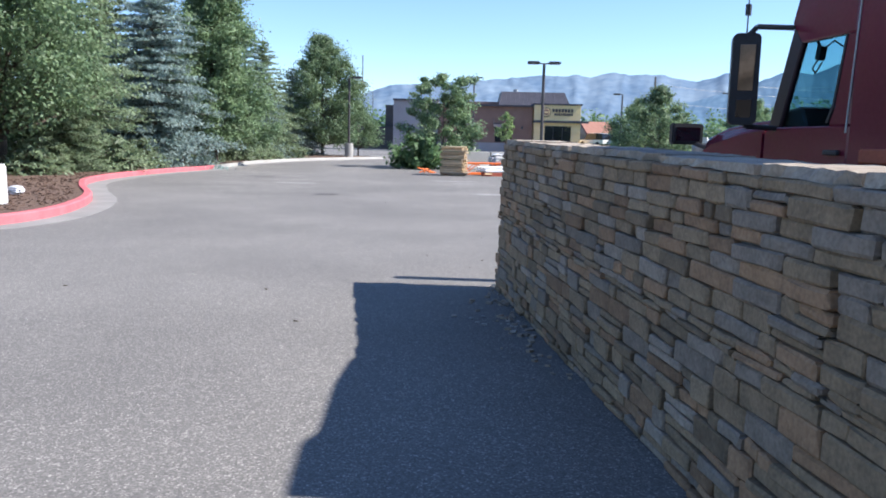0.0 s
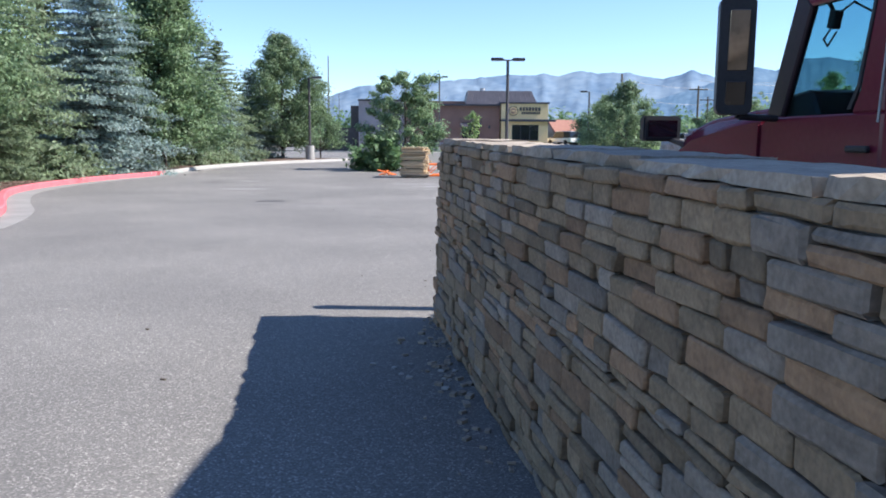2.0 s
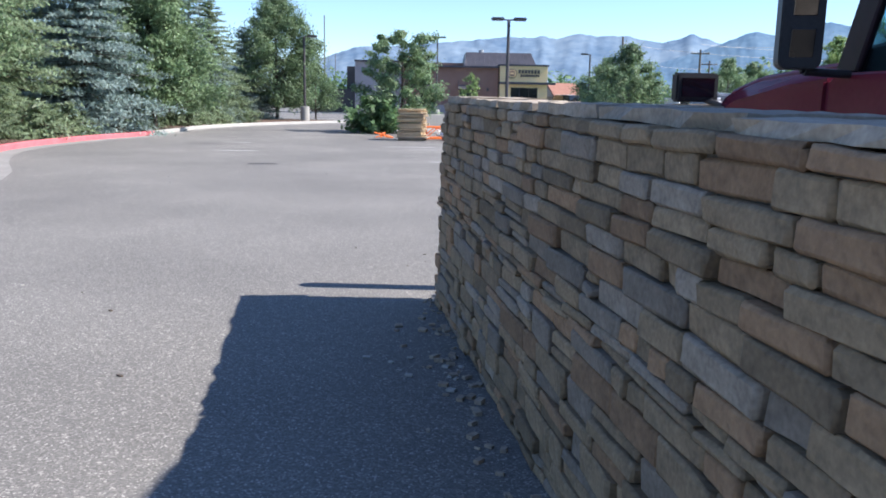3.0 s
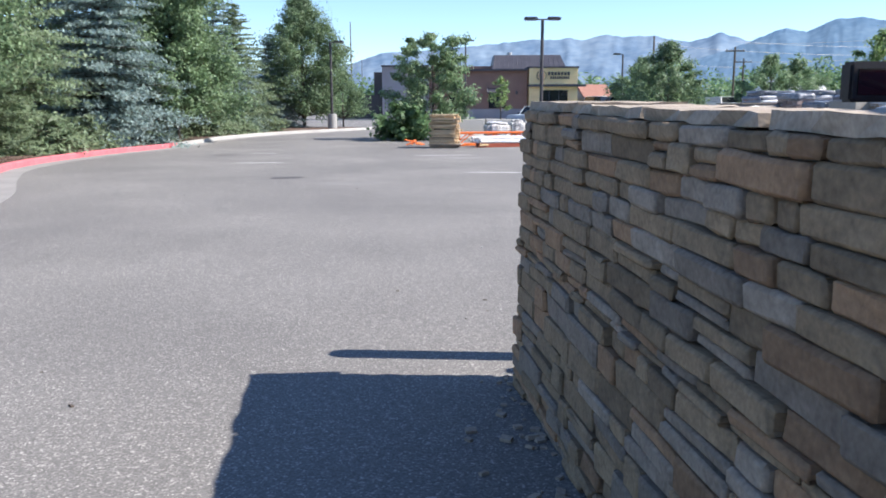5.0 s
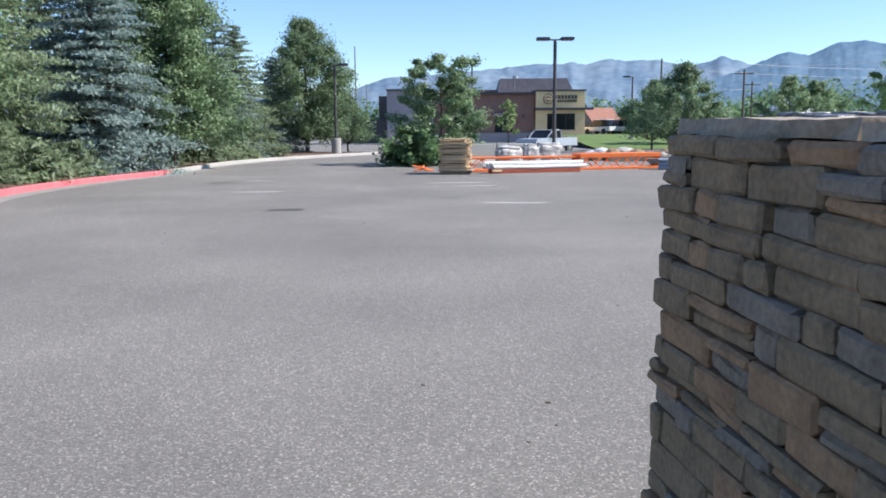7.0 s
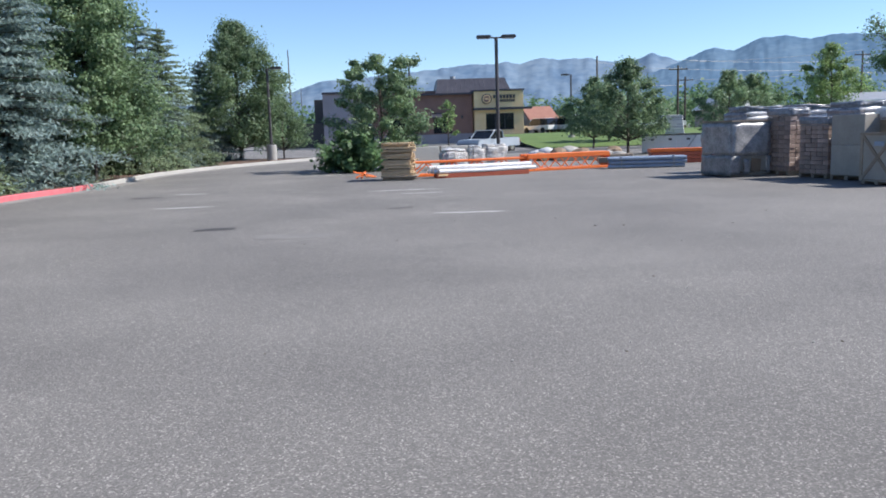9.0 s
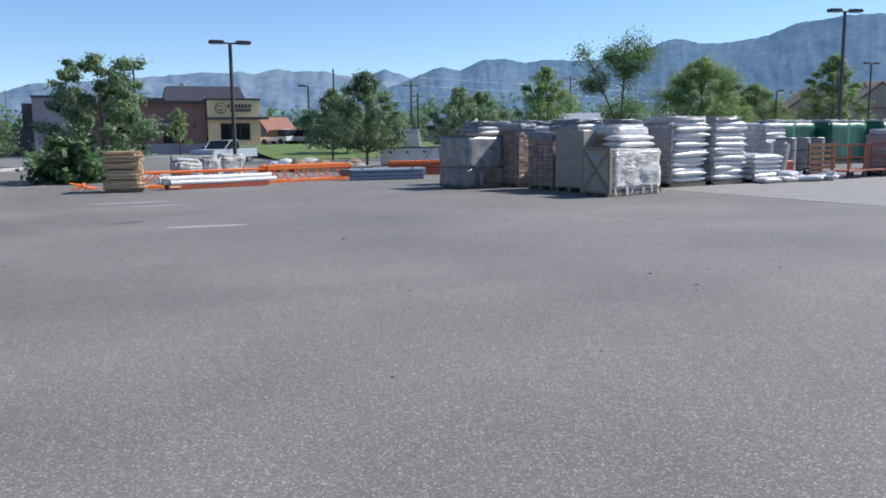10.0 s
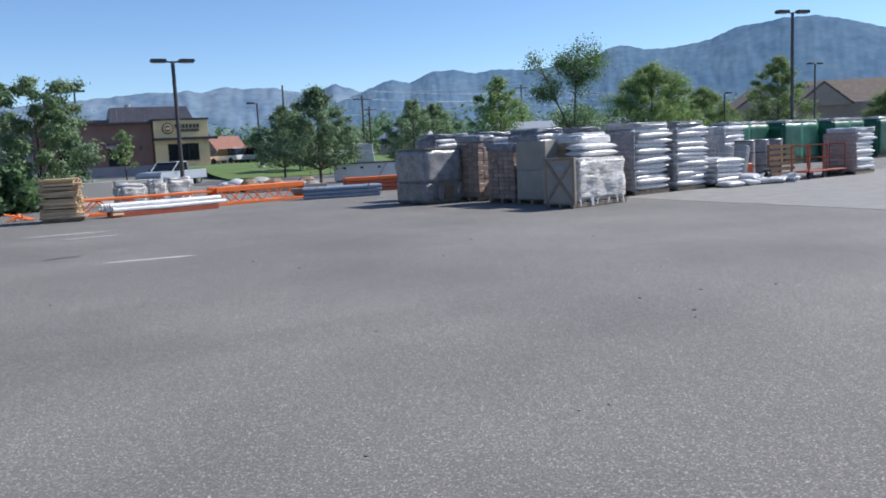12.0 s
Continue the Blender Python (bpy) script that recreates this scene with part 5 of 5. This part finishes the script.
# braced crate and shining stretch-wrapped load beside it
load = thing("stretch_wrapped_pallet", pose(11.76, 24.6, 0, 0, 0, 14), "pallet load in shining clear stretch wrap with a braced crate end", "pallet of goods", "pallets of boxed goods")
pallet_parts(load, 1.95, 0.85)
lb = crumpled_box(1.78, 0.82, 0.98, 14, 0.055, 21, 0.05)
bmesh.ops.translate(lb, verts=lb.verts[:], vec=(0.06, 0, 0.135))
part("wrapped_load", lb, "clear_wrap", load, "goods under clear crinkled film", smooth=True)
tails = B()
tr_ = random.Random(4)
for k in range(6):
    tx = -0.7 + k * 0.3 + tr_.uniform(-0.08, 0.08)
    box(tails, tx, -0.44, 0.12, tr_.uniform(0.03, 0.09), 0.012, tr_.uniform(0.12, 0.22), tr_.uniform(-8, 8), tr_.uniform(-6, 6), tr_.uniform(-25, 25))
tagged(part("loose_film", tails, "white_wrap", load, "loose strips of film hanging to the ground"), kind="stuff")
end = part("crate_end", box(B(), -0.93, 0, 0.62, 0.06, 0.92, 1.08), "crate", load, "grey-brown crate board", bevel=0.006)
for a, b_ in (((-0.97, -0.44, 0.12), (-0.97, 0.44, 1.12)), ((-0.97, 0.44, 0.12), (-0.97, -0.44, 1.12))):
    br = B()
    d = Vector(b_) - Vector(a)
    box(br, -0.972, 0, 0.62, 0.022, d.length, 0.07, 0, math.degrees(math.atan2(d.z, d.y)))
    part("brace", br, "wood_grey", end)
for yy in (-0.44, 0.44):
    part("stile", box(B(), -0.974, yy, 0.62, 0.026, 0.07, 1.08), "wood_grey", end)
part("rail", box(B(), -0.974, 0, 1.13, 0.026, 0.94, 0.06), "wood_grey", end)
part("label_mark", box(B(), -0.99, -0.05, 0.92, 0.008, 0.26, 0.1), "blue_pipe", end, "small blue printed mark")
topload = thing("wrapped_sacks", load.matrix_basis @ Matrix.Translation((0.45, 0.22, 1.14)), "white sacks and flat cartons on top of the wrapped load", "sacks")
for k in range(2):
    piece("sack", LONG_MESH[k], topload, pose(0.12, 0.1, 0.08 + k * 0.15, 0, 0, 3 * k))
box3 = carton_stack("carton_pallet", 12.3, 25.5, 14, 1.2, 0.7, 1.55, "carton", 3, 2, 6, "pallet of flat pale cartons behind the wrapped load", "bag", 6)

# pale crumbs at the foot of the stone wall
spl = random.Random(77)
for k in range(16):
    cx, cy = (0.94, 6.5) if k < 11 else (0.6, 6.5)
    w = spl.uniform(0.012, 0.05)
    ch = crumpled_box(w, w * 0.7, w * 0.3, 2, w * 0.12, k, w * 0.06)
    solid("plaster_crumb", ch, "concrete", "pale crumb of plaster on the asphalt by the wall", "rubble", group="plaster crumbs", m=pose(cx + spl.gauss(0, 0.07), cy + spl.gauss(0, 0.16), 0, 0, 0, spl.uniform(0, 180)))

# sacks, film and rolls lying at the end of the row
HEAP = "loose sacks on the asphalt"
hr = random.Random(8)
for k, (x, y, z, rz) in enumerate(((18.55, 26.2, 0.09, 10), (18.95, 26.5, 0.1, 60), (19.3, 26.15, 0.09, -20), (18.8, 26.35, 0.24, 30), (19.75, 26.2, 0.09, 40), (17.75, 26.05, 0.09, 5), (20.05, 26.4, 0.09, 80))):
    ob = piece("plastic_sack", SACK_MESH[k % 4], None, pose(x, y, z, hr.uniform(-6, 6), hr.uniform(-6, 6), rz))
    tagged(ob, "slumped white plastic sack on the ground", "sack", HEAP)
for x, y, w in ((19.4, 26.7, 0.55), (20.15, 26.05, 0.5), (20.5, 26.5, 0.4)):
    c = crumpled_box(w, w * 0.7, w * 0.45, 5, 0.12, x, 0.08)
    solid("crumpled_film", c, "debris", "crumpled wad of clear plastic film on the asphalt", "plastic film", group="loose film", smooth=True, m=pose(x, y, 0, 0, 0, x * 50))
c = crumpled_box(0.45, 0.35, 0.4, 5, 0.12, 3, 0.08)
solid("black_bag", c, "black", "crumpled black plastic bag", "bag", smooth=True, m=pose(20.0, 26.85, 0))
for x, y, ry, rz in ((19.35, 28.0, 6, 0), (19.95, 28.0, 18, 20)):
    roll = thing("fence_roll", pose(x, y, 0.0, 0, ry, rz), "grey roll of mesh standing on end", "roll", "rolls of mesh")
    part("roll_body", rod(B(), (0, 0, 0.04), (0, 0, 1.15), 0.27, n=24), "shroud_grey", roll, bevel=0.01)
    part("roll_core", rod(B(), (0, 0, 1.15), (0, 0, 1.155), 0.11, n=16), "black", roll)
    for zz in (0.25, 0.9):
        part("strap", rod(B(), (0, 0, zz), (0, 0, zz + 0.03), 0.274, n=24), "metal_grey", roll)
for k, (x, y) in enumerate(((21.5, 29.2), (22.25, 29.3), (23.0, 29.4))):
    dr = thing("drum", pose(x, y, 0, 0, 0, 10), "tall dark grey wrapped drum", "drum", "dark drums")
    part("body", rod(B(), (0, 0, 0), (0, 0, 1.28), 0.36, n=24), "shroud_grey", dr, bevel=0.02)
    for zz in (0.4, 0.85, 1.25):
        part("hoop", rod(B(), (0, 0, zz - 0.015), (0, 0, zz + 0.015), 0.37, n=24), "metal_dark", dr)
red_box = solid("gas_can", box(B(), 0, 0, 0.28, 0.4, 0.3, 0.55), "rust_red", "red and grey plastic box beside the rolls", "box", bevel=0.03, m=pose(20.55, 28.2, 0, 0, 0, 10))


def flat_cart(x, y, rz):
    c = thing("flatbed_cart", pose(x, y, 0, 0, 0, rz), "orange flatbed cart with a tall push handle", "cart", "orange carts")
    part("deck", box(B(), 0, 0, 0.24, 1.15, 0.65, 0.05), "rust_red", c, bevel=0.01)
    for sx in (-0.55, 0.55):
        hb = B()
        for sy in (-0.28, 0.28):
            rod(hb, (sx, sy, 0.26), (sx, sy, 1.05), 0.02, n=8)
        rod(hb, (sx, -0.28, 1.05), (sx, 0.28, 1.05), 0.02, n=8)
        rod(hb, (sx, -0.28, 0.65), (sx, 0.28, 0.65), 0.016, n=8)
        part("push_handle", hb, "rust_red", c)
    for wx in (-0.42, 0.42):
        for wy in (-0.25, 0.25):
            part("wheel", rod(B(), (wx, wy - 0.025, 0.1), (wx, wy + 0.025, 0.1), 0.1, n=14), "rubber", c)
            part("castor", box(B(), wx, wy, 0.18, 0.06, 0.07, 0.1), "metal_dark", c)
    return c


flat_cart(21.75, 26.75, 12)
flat_cart(22.75, 26.95, 4)
rack = thing("slatted_rack", pose(21.6, 27.7, 0, 0, 0, 6), "brown slatted wooden rack behind the carts", "rack")
for k in range(6):
    part("slat", box(B(), 0, 0, 0.14 + k * 0.18, 1.3, 0.05, 0.11), "stone_rust", rack)
for sx in (-0.6, 0, 0.6):
    part("post", box(B(), sx, 0.05, 0.56, 0.07, 0.05, 1.12), "stone_rust", rack)

GREEN = "green wrapped pallets"
for k in range(8):
    x = 27.2 + k * 1.75
    gp = thing("green_pallet", pose(x, 35.6 + 0.12 * k + (0.5 if k % 2 else 0), 0, 0, 0, 6), "tall pallet of goods in dark green wrap with a pale top", "pallet of goods", GREEN)
    pallet_parts(gp, 1.4, 1.1)
    gb = crumpled_box(1.46, 1.16, 1.78, 6, 0.035, k * 3.0)
    bmesh.ops.translate(gb, verts=gb.verts[:], vec=(0, 0, 0.13))
    part("green_wrap", gb, "green_wrap", gp, smooth=True)
    tb = crumpled_box(1.3, 1.0, 0.12, 5, 0.07, k * 2.0, 0.04)
    bmesh.ops.translate(tb, verts=tb.verts[:], vec=(0, 0, 1.9))
    part("top_film", tb, "clear_wrap", gp, "pale crumpled film on top", smooth=True)

# ---- lumber, rack steel and pipes ----
lum = thing("lumber_pile", pose(0.40, 33.55, 0, 0, 0, -6), "uneven pile of pale sawn boards on pallet runners", "lumber pile")
lr = random.Random(31)
z = 0.0
for sy in (-0.6, -0.05, 0.5):
    part("runner", box(B(), 0, sy, 0.05, 0.95, 0.1, 0.1), "wood_grey", lum)
z = 0.1
LENGTHS = (0.82, 0.93, 1.02)
BOARD = [mesh_of("board", box(B(), 0, 0, 0, n, 0.145, th), "wood", bevel=0.005) for n in LENGTHS for th in (0.04, 0.062)]
layer = 0
while z < 1.17:
    th = lr.randrange(2)
    shift, turn = lr.uniform(-0.05, 0.05), lr.uniform(-1.5, 1.5)
    for row in range(8):
        if lr.random() < 0.93 or row > 1:
            k = lr.randrange(3)
            piece("board", BOARD[k * 2 + th], lum, pose(shift + lr.uniform(-0.05, 0.05), -0.62 + row * 0.155 + lr.uniform(-0.03, 0.03), z + 0.03, lr.uniform(-1.5, 1.5), lr.uniform(-1.2, 1.2), turn + lr.uniform(-1, 1)))
    z += 0.046 if th == 0 else 0.066
    layer += 1
    if layer % 5 == 0:
        for sx in (-0.36, 0.36):
            part("sticker", box(B(), sx, -0.1, z + 0.014, 0.06, 1.3, 0.028), "wood_grey", lum)
        z += 0.03
part("slab", box(B(), 0.06, -0.12, 0.125, 1.14, 1.3, 0.04), "wood_grey", lum)
cr = random.Random(2)
for k in range(7):
    hb = rod(B(), (cr.uniform(-0.35, 0.35), cr.uniform(-0.2, 0.2), 0.03), (cr.uniform(-0.45, 0.45), cr.uniform(-0.25, 0.25), cr.uniform(0.08, 0.26)), 0.028, n=7)
    solid("steel_bracket", hb, "orange", "orange steel bracket lying by the lumber", "metal part", group="loose orange brackets", m=pose(-0.75, 35.0, 0))


def rack_frame(m, length, height, depth, label, bays, rails=3, top=0.16):
    """A welded lattice frame lying on its long edge: rails above and below, zigzag lacing between."""
    f = thing("rack_frame", m, label, "rack frame", "orange rack frames")
    for k in range(rails):
        y = -depth / 2 + k * depth / (rails - 1)
        for z, n in ((0.045, "bottom_rail"), (height - 0.08, "top_rail")):
            part(n, box(B(), 0, y, z, length, 0.075, 0.085 if n == "bottom_rail" else top), "orange", f, bevel=0.008)
        step = length / bays
        for i in range(bays):
            x0 = -length / 2 + i * step
            a, b_ = ((x0, 0.08), (x0 + step, height - 0.1)) if i % 2 == 0 else ((x0, height - 0.1), (x0 + step, 0.08))
            if k in (0, rails - 1):
                part("lacing_bar", rod(B(), (a[0], y, a[1]), (b_[0], y, b_[1]), 0.022, n=8), "orange", f)
    for sx in (-1, 1):
        part("foot_plate", box(B(), sx * length / 2, 0, height / 2, 0.02, depth + 0.1, height * 0.8), "orange", f, bevel=0.004)
    return f


rack_frame(pose(6.45, 36.25, 0, 0, 0, 19), 3.4, 0.6, 0.55, "orange painted lattice rack frame lying on the asphalt", 8)
rack_frame(pose(2.9, 35.25, 0, 0, 0, 15), 4.2, 0.56, 0.5, "orange painted lattice rack frame under white wrapped tubes", 9, 3, 0.07)
tubes = thing("wrapped_tubes", pose(3.1, 34.0, 0, 0, 0, 17), "bundle of long tubes in white plastic on dull red beams", "tubes")
for k, y in enumerate((-0.25, 0.0, 0.25)):
    part("beam", box(B(), 0, y, 0.075, 3.3 - 0.1 * k, 0.12, 0.15), "rust_red", tubes, bevel=0.008)
TR = random.Random(6)
for k in range(9):
    row, col = divmod(k, 5)
    rod_b = B()
    y, z = -0.27 + col * 0.135 + row * 0.07, 0.215 + row * 0.115
    pts = [Vector((-1.75 + TR.uniform(-0.1, 0.25), y, z))] + [Vector((-1.75 + 3.5 * t, y + TR.uniform(-0.012, 0.012), z + TR.uniform(-0.012, 0.012))) for t in (0.25, 0.5, 0.75)] + [Vector((1.75 + TR.uniform(-0.1, 0.2), y, z))]
    limb(rod_b, pts, 0.064, 0.064, 10)
    part("tube", rod_b, "white_wrap", tubes, smooth=False)
part("yellow_tag", box(B(), -1.45, -0.34, 0.10, 0.32, 0.02, 0.06), "siding_yellow", tubes, "yellow tag")
pipes = thing("pipe_bundle", pose(9.15, 35.35, 0, 0, 0, -8), "strapped stack of blue-grey pipes on the asphalt", "pipes")
for layer in range(3):
    for c in range(5):
        part("pipe", rod(B(), (-1.3 + TR.uniform(-0.08, 0.08), -0.28 + c * 0.14, 0.07 + layer * 0.135), (1.3 + TR.uniform(-0.08, 0.08), -0.28 + c * 0.14, 0.07 + layer * 0.135), 0.062, n=10), "blue_pipe", pipes)
for x in (-0.9, 0.9):
    part("strap", box(B(), x, 0, 0.21, 0.03, 0.72, 0.42), "metal_grey", pipes)
part("bracket_box", box(B(), -1.5, 0.15, 0.3, 0.3, 0.35, 0.18), "wood_grey", pipes)
beams = thing("beam_stack", pose(11.9, 38.0, 0, 0, 0, -2), "stack of dull orange-red rack beams", "beams")
for layer in range(4):
    part("beam", box(B(), TR.uniform(-0.1, 0.1), 0, 0.07 + layer * 0.145, 3.6, 0.5, 0.13), "rust_red" if layer < 3 else "orange", beams, bevel=0.01)

# ---- behind the steel: blocks, tarps, bins, pickup, rubble ----
for k, (x, y, rz) in enumerate(((1.35, 40.2, 12), (2.9, 40.6, 14))):
    jb = B()
    prism(jb, [(-0.3, 0), (-0.3, 0.1), (-0.14, 0.35), (-0.1, 0.9), (0.1, 0.9), (0.14, 0.35), (0.3, 0.1), (0.3, 0)], -0.75, 0.75)
    solid("concrete_barrier", jb, "concrete", "short grey concrete barrier block", "barrier", group="concrete barriers", bevel=0.015, m=pose(x, y, 0, 0, 0, rz))
for x, y, w, h in ((2.6, 38.9, 1.0, 0.78), (4.25, 39.6, 0.95, 0.92), (3.5, 39.3, 0.6, 0.88)):
    c = crumpled_box(w, 0.8, h, 6, 0.11, x, 0.1)
    solid("tarped_load", c, "clear_wrap", "low load under crumpled pale plastic sheet", "tarped load", group="tarped loads", smooth=True, m=pose(x, y, 0, 0, 0, 12))
solid("footing_block", box(B(), 0, 0, 0.3, 0.5, 0.5, 0.6), "carton", "tan concrete footing block beside the lamp post", "block", bevel=0.03, m=pose(4.6, 41.6, 0, 0, 0, 10))


def build_pickup():
    t = thing("pickup_truck", pose(6.55, 60, 0, 0, 0, 138), "silver-blue pickup truck parked behind the rack steel", "pickup truck")
    body = B()
    prism(body, [(-2.4, 0.42), (-2.4, 0.98), (-0.6, 0.98), (-0.55, 0.95), (0.95, 0.95), (2.2, 0.9), (2.35, 0.7), (2.35, 0.42)], -0.86, 0.86)
    part("body", body, "car_silver", t, bevel=0.05, seg=2)
    cab = B()
    prism(cab, [(-0.62, 0.93), (-0.5, 1.44), (0.35, 1.46), (0.98, 0.95)], -0.74, 0.74)
    part("cab_glass", cab, "dark_glass", t, bevel=0.03)
    part("roof", box(B(), 0, -0.06, 1.475, 1.36, 0.98, 0.05), "metal_white", t, bevel=0.02)
    for sx in (-0.75, 0.75):
        for ya, yb in (((-0.62, 0.94), (-0.5, 1.46)), ((0.36, 1.46), (1.0, 0.95)), ((0.0, 0.94), (0.0, 1.46))):
            part("pillar", rod(B(), (sx, ya[0], ya[1]), (sx, yb[0], yb[1]), 0.035, n=6), "car_silver", t)
        part("door_mirror", box(B(), sx * 1.3, 0.72, 1.02, 0.2, 0.1, 0.15), "black", t, bevel=0.02)
        for wy in (-1.5, 1.5):
            w = part("wheel", rod(B(), (sx * 0.85, wy, 0.35), (sx * 1.12, wy, 0.35), 0.35, n=22), "rubber", t)
            part("rim", rod(B(), (sx * 1.12, wy, 0.35), (sx * 1.14, wy, 0.35), 0.2, n=16), "chrome", w)
        part("tail_light", box(B(), sx * 1.05, -2.42, 0.8, 0.14, 0.04, 0.24), "rust_red", t)
    part("bed_floor", box(B(), 0, -1.5, 1.0, 1.4, 1.6, 0.03), "black", t)
    part("bumper", box(B(), 0, -2.46, 0.5, 1.6, 0.12, 0.16), "chrome", t, bevel=0.02)
    part("front_bumper", box(B(), 0, 2.4, 0.5, 1.66, 0.12, 0.2), "black", t, bevel=0.02)


build_pickup()
rub_r = random.Random(17)
for k in range(16):
    x, y = rub_r.uniform(6.6, 11.0), rub_r.uniform(44.5, 47)
    s = rub_r.uniform(0.5, 1.0)
    rk = B()
    bmesh.ops.create_icosphere(rk, subdivisions=2, radius=s / 2, matrix=Matrix.Diagonal((1.3, 1, 0.75, 1)))
    for v in rk.verts:
        v.co *= 1 + 0.28 * noise.noise(v.co * 3.3 + Vector((k * 2.0, 0, 0)))
    kind = rub_r.choice(("stone_cap", "debris", "concrete", "carton", "debris"))
    solid("rubble_piece", rk, kind, "lump of pale rubble or bagged stone", "rubble", group="rubble heap", smooth=kind == "debris", m=pose(x, y, s * 0.24, 0, 0, k * 40))
solid("timber_baulk", box(B(), 0, 0, 0.12, 3.6, 0.3, 0.24), "wood_grey", "long grey timber lying behind the steel", "timber", bevel=0.02, m=pose(9.3, 43.4, 0, 0, 0, 3))

bins = thing("storage_cabinet", pose(15.2, 49.0, 0, 0, 0, -22), "long white metal storage cabinet with doors", "cabinet")
part("body", box(B(), 0, 0, 0.5, 3.6, 1.2, 0.86), "metal_white", bins, bevel=0.015)
part("lid", box(B(), 0, 0, 0.96, 3.7, 1.3, 0.06), "metal_dark", bins)
for k in range(4):
    d = part("door", box(B(), -1.35 + k * 0.9, -0.61, 0.5, 0.84, 0.03, 0.76), "metal_white", bins, bevel=0.006)
    part("vent", box(B(), -1.25 + k * 0.9, -0.63, 0.72, 0.16, 0.02, 0.1), "black", d)
part("leaning_brace", rod(B(), (0.4, -0.66, 0.1), (0.95, -0.64, 0.9), 0.03), "metal_grey", bins)
part("foot", box(B(), 0, 0, 0.04, 3.4, 1.0, 0.08), "metal_dark", bins)
up = thing("leaning_panel_stack", pose(15.1, 49.2, 0.99, 0, 0, -22), "stack of white ribbed panels leaning on the cabinet", "panels")
for k in range(8):
    part("panel", box(B(), 0, 0.05, 0.07 + k * 0.118, 0.95 - 0.02 * k, 0.7, 0.10), "metal_white", up)
dk = thing("plastic_bin", pose(18.2, 50.5, 0, 0, 0, 5), "dark blue-grey plastic bin with a pale lid", "bin")
part("body", box(B(), 0, 0, 0.65, 1.3, 0.9, 1.3), "shroud", dk, bevel=0.04)
part("lid", box(B(), 0, 0, 1.34, 1.36, 0.96, 0.08), "metal_grey", dk, bevel=0.02)


def far_car(name, m, L, h, material, label):
    c = thing(name, m, label, "car", "far parked cars")
    b_ = B()
    prism(b_, [(-L / 2, 0.35), (-L / 2, 0.9), (L / 2 - 0.05, 0.85), (L / 2, 0.35)], -0.85, 0.85)
    part("body", b_, material, c, bevel=0.06, seg=2)
    g_ = B()
    prism(g_, [(-L / 2 + 0.1, 0.9), (-L / 2 + 0.35, h - 0.05), (L * 0.12, h - 0.05), (L * 0.28, 0.87)], -0.76, 0.76)
    part("cabin_glass", g_, "dark_glass", c, bevel=0.03)
    part("roof", box(B(), 0, -L * 0.14, h - 0.03, 1.44, L * 0.46, 0.06), material, c, bevel=0.02)
    for sx in (-0.8, 0.8):
        for wy in (-L * 0.3, L * 0.3):
            part("wheel", rod(B(), (sx - 0.1, wy, 0.33), (sx + 0.1, wy, 0.33), 0.33, n=16), "rubber", c)
    return c


far_car("white_van", pose(21.8, 106, 0.98, 0, 0, 22), 4.9, 2.0, "metal_white", "white van parked beyond the grass")
far_car("white_suv", pose(18.6, 107, 0.98, 0, 0, 35), 4.6, 1.75, "metal_white", "white car parked before the red-roofed house")
far_car("dark_suv", pose(20.2, 110, 0.98, 0, 0, 20), 4.6, 1.75, "metal_dark", "dark car parked before the red-roofed house")
far_car("white_suv", pose(33.5, 104, 0.98, 0, 0, 95), 4.6, 1.6, "metal_white", "pale car parked beyond the grass")
for k, (x, y, c) in enumerate(((38, 90, "metal_dark"), (42, 91, "metal_white"), (46, 92, "car_silver"), (50, 92.5, "metal_dark"))):
    far_car("parked_car", pose(x, y, 0.98, 0, 0, 85), 4.5, 1.6, c, "car parked beyond the trees")
post = thing("white_post", pose(-7.66, 14.42, 0.1), "short white post in the mulch bed", "post")
part("post_body", rod(B(), (0, 0, 0), (0, 0, 0.72), 0.15, 0.14, n=20), "metal_white", post, bevel=0.015)
part("post_cap", rod(B(), (0, 0, 0.72), (0, 0, 0.745), 0.12, n=20), "metal_white", post)
rk = crumpled_box(0.34, 0.25, 0.16, 4, 0.06, 2, 0.05)
solid("white_rock", rk, "debris", "white stone lying in the mulch", "rock", smooth=True, m=pose(-8.68, 16.8, 0.12))
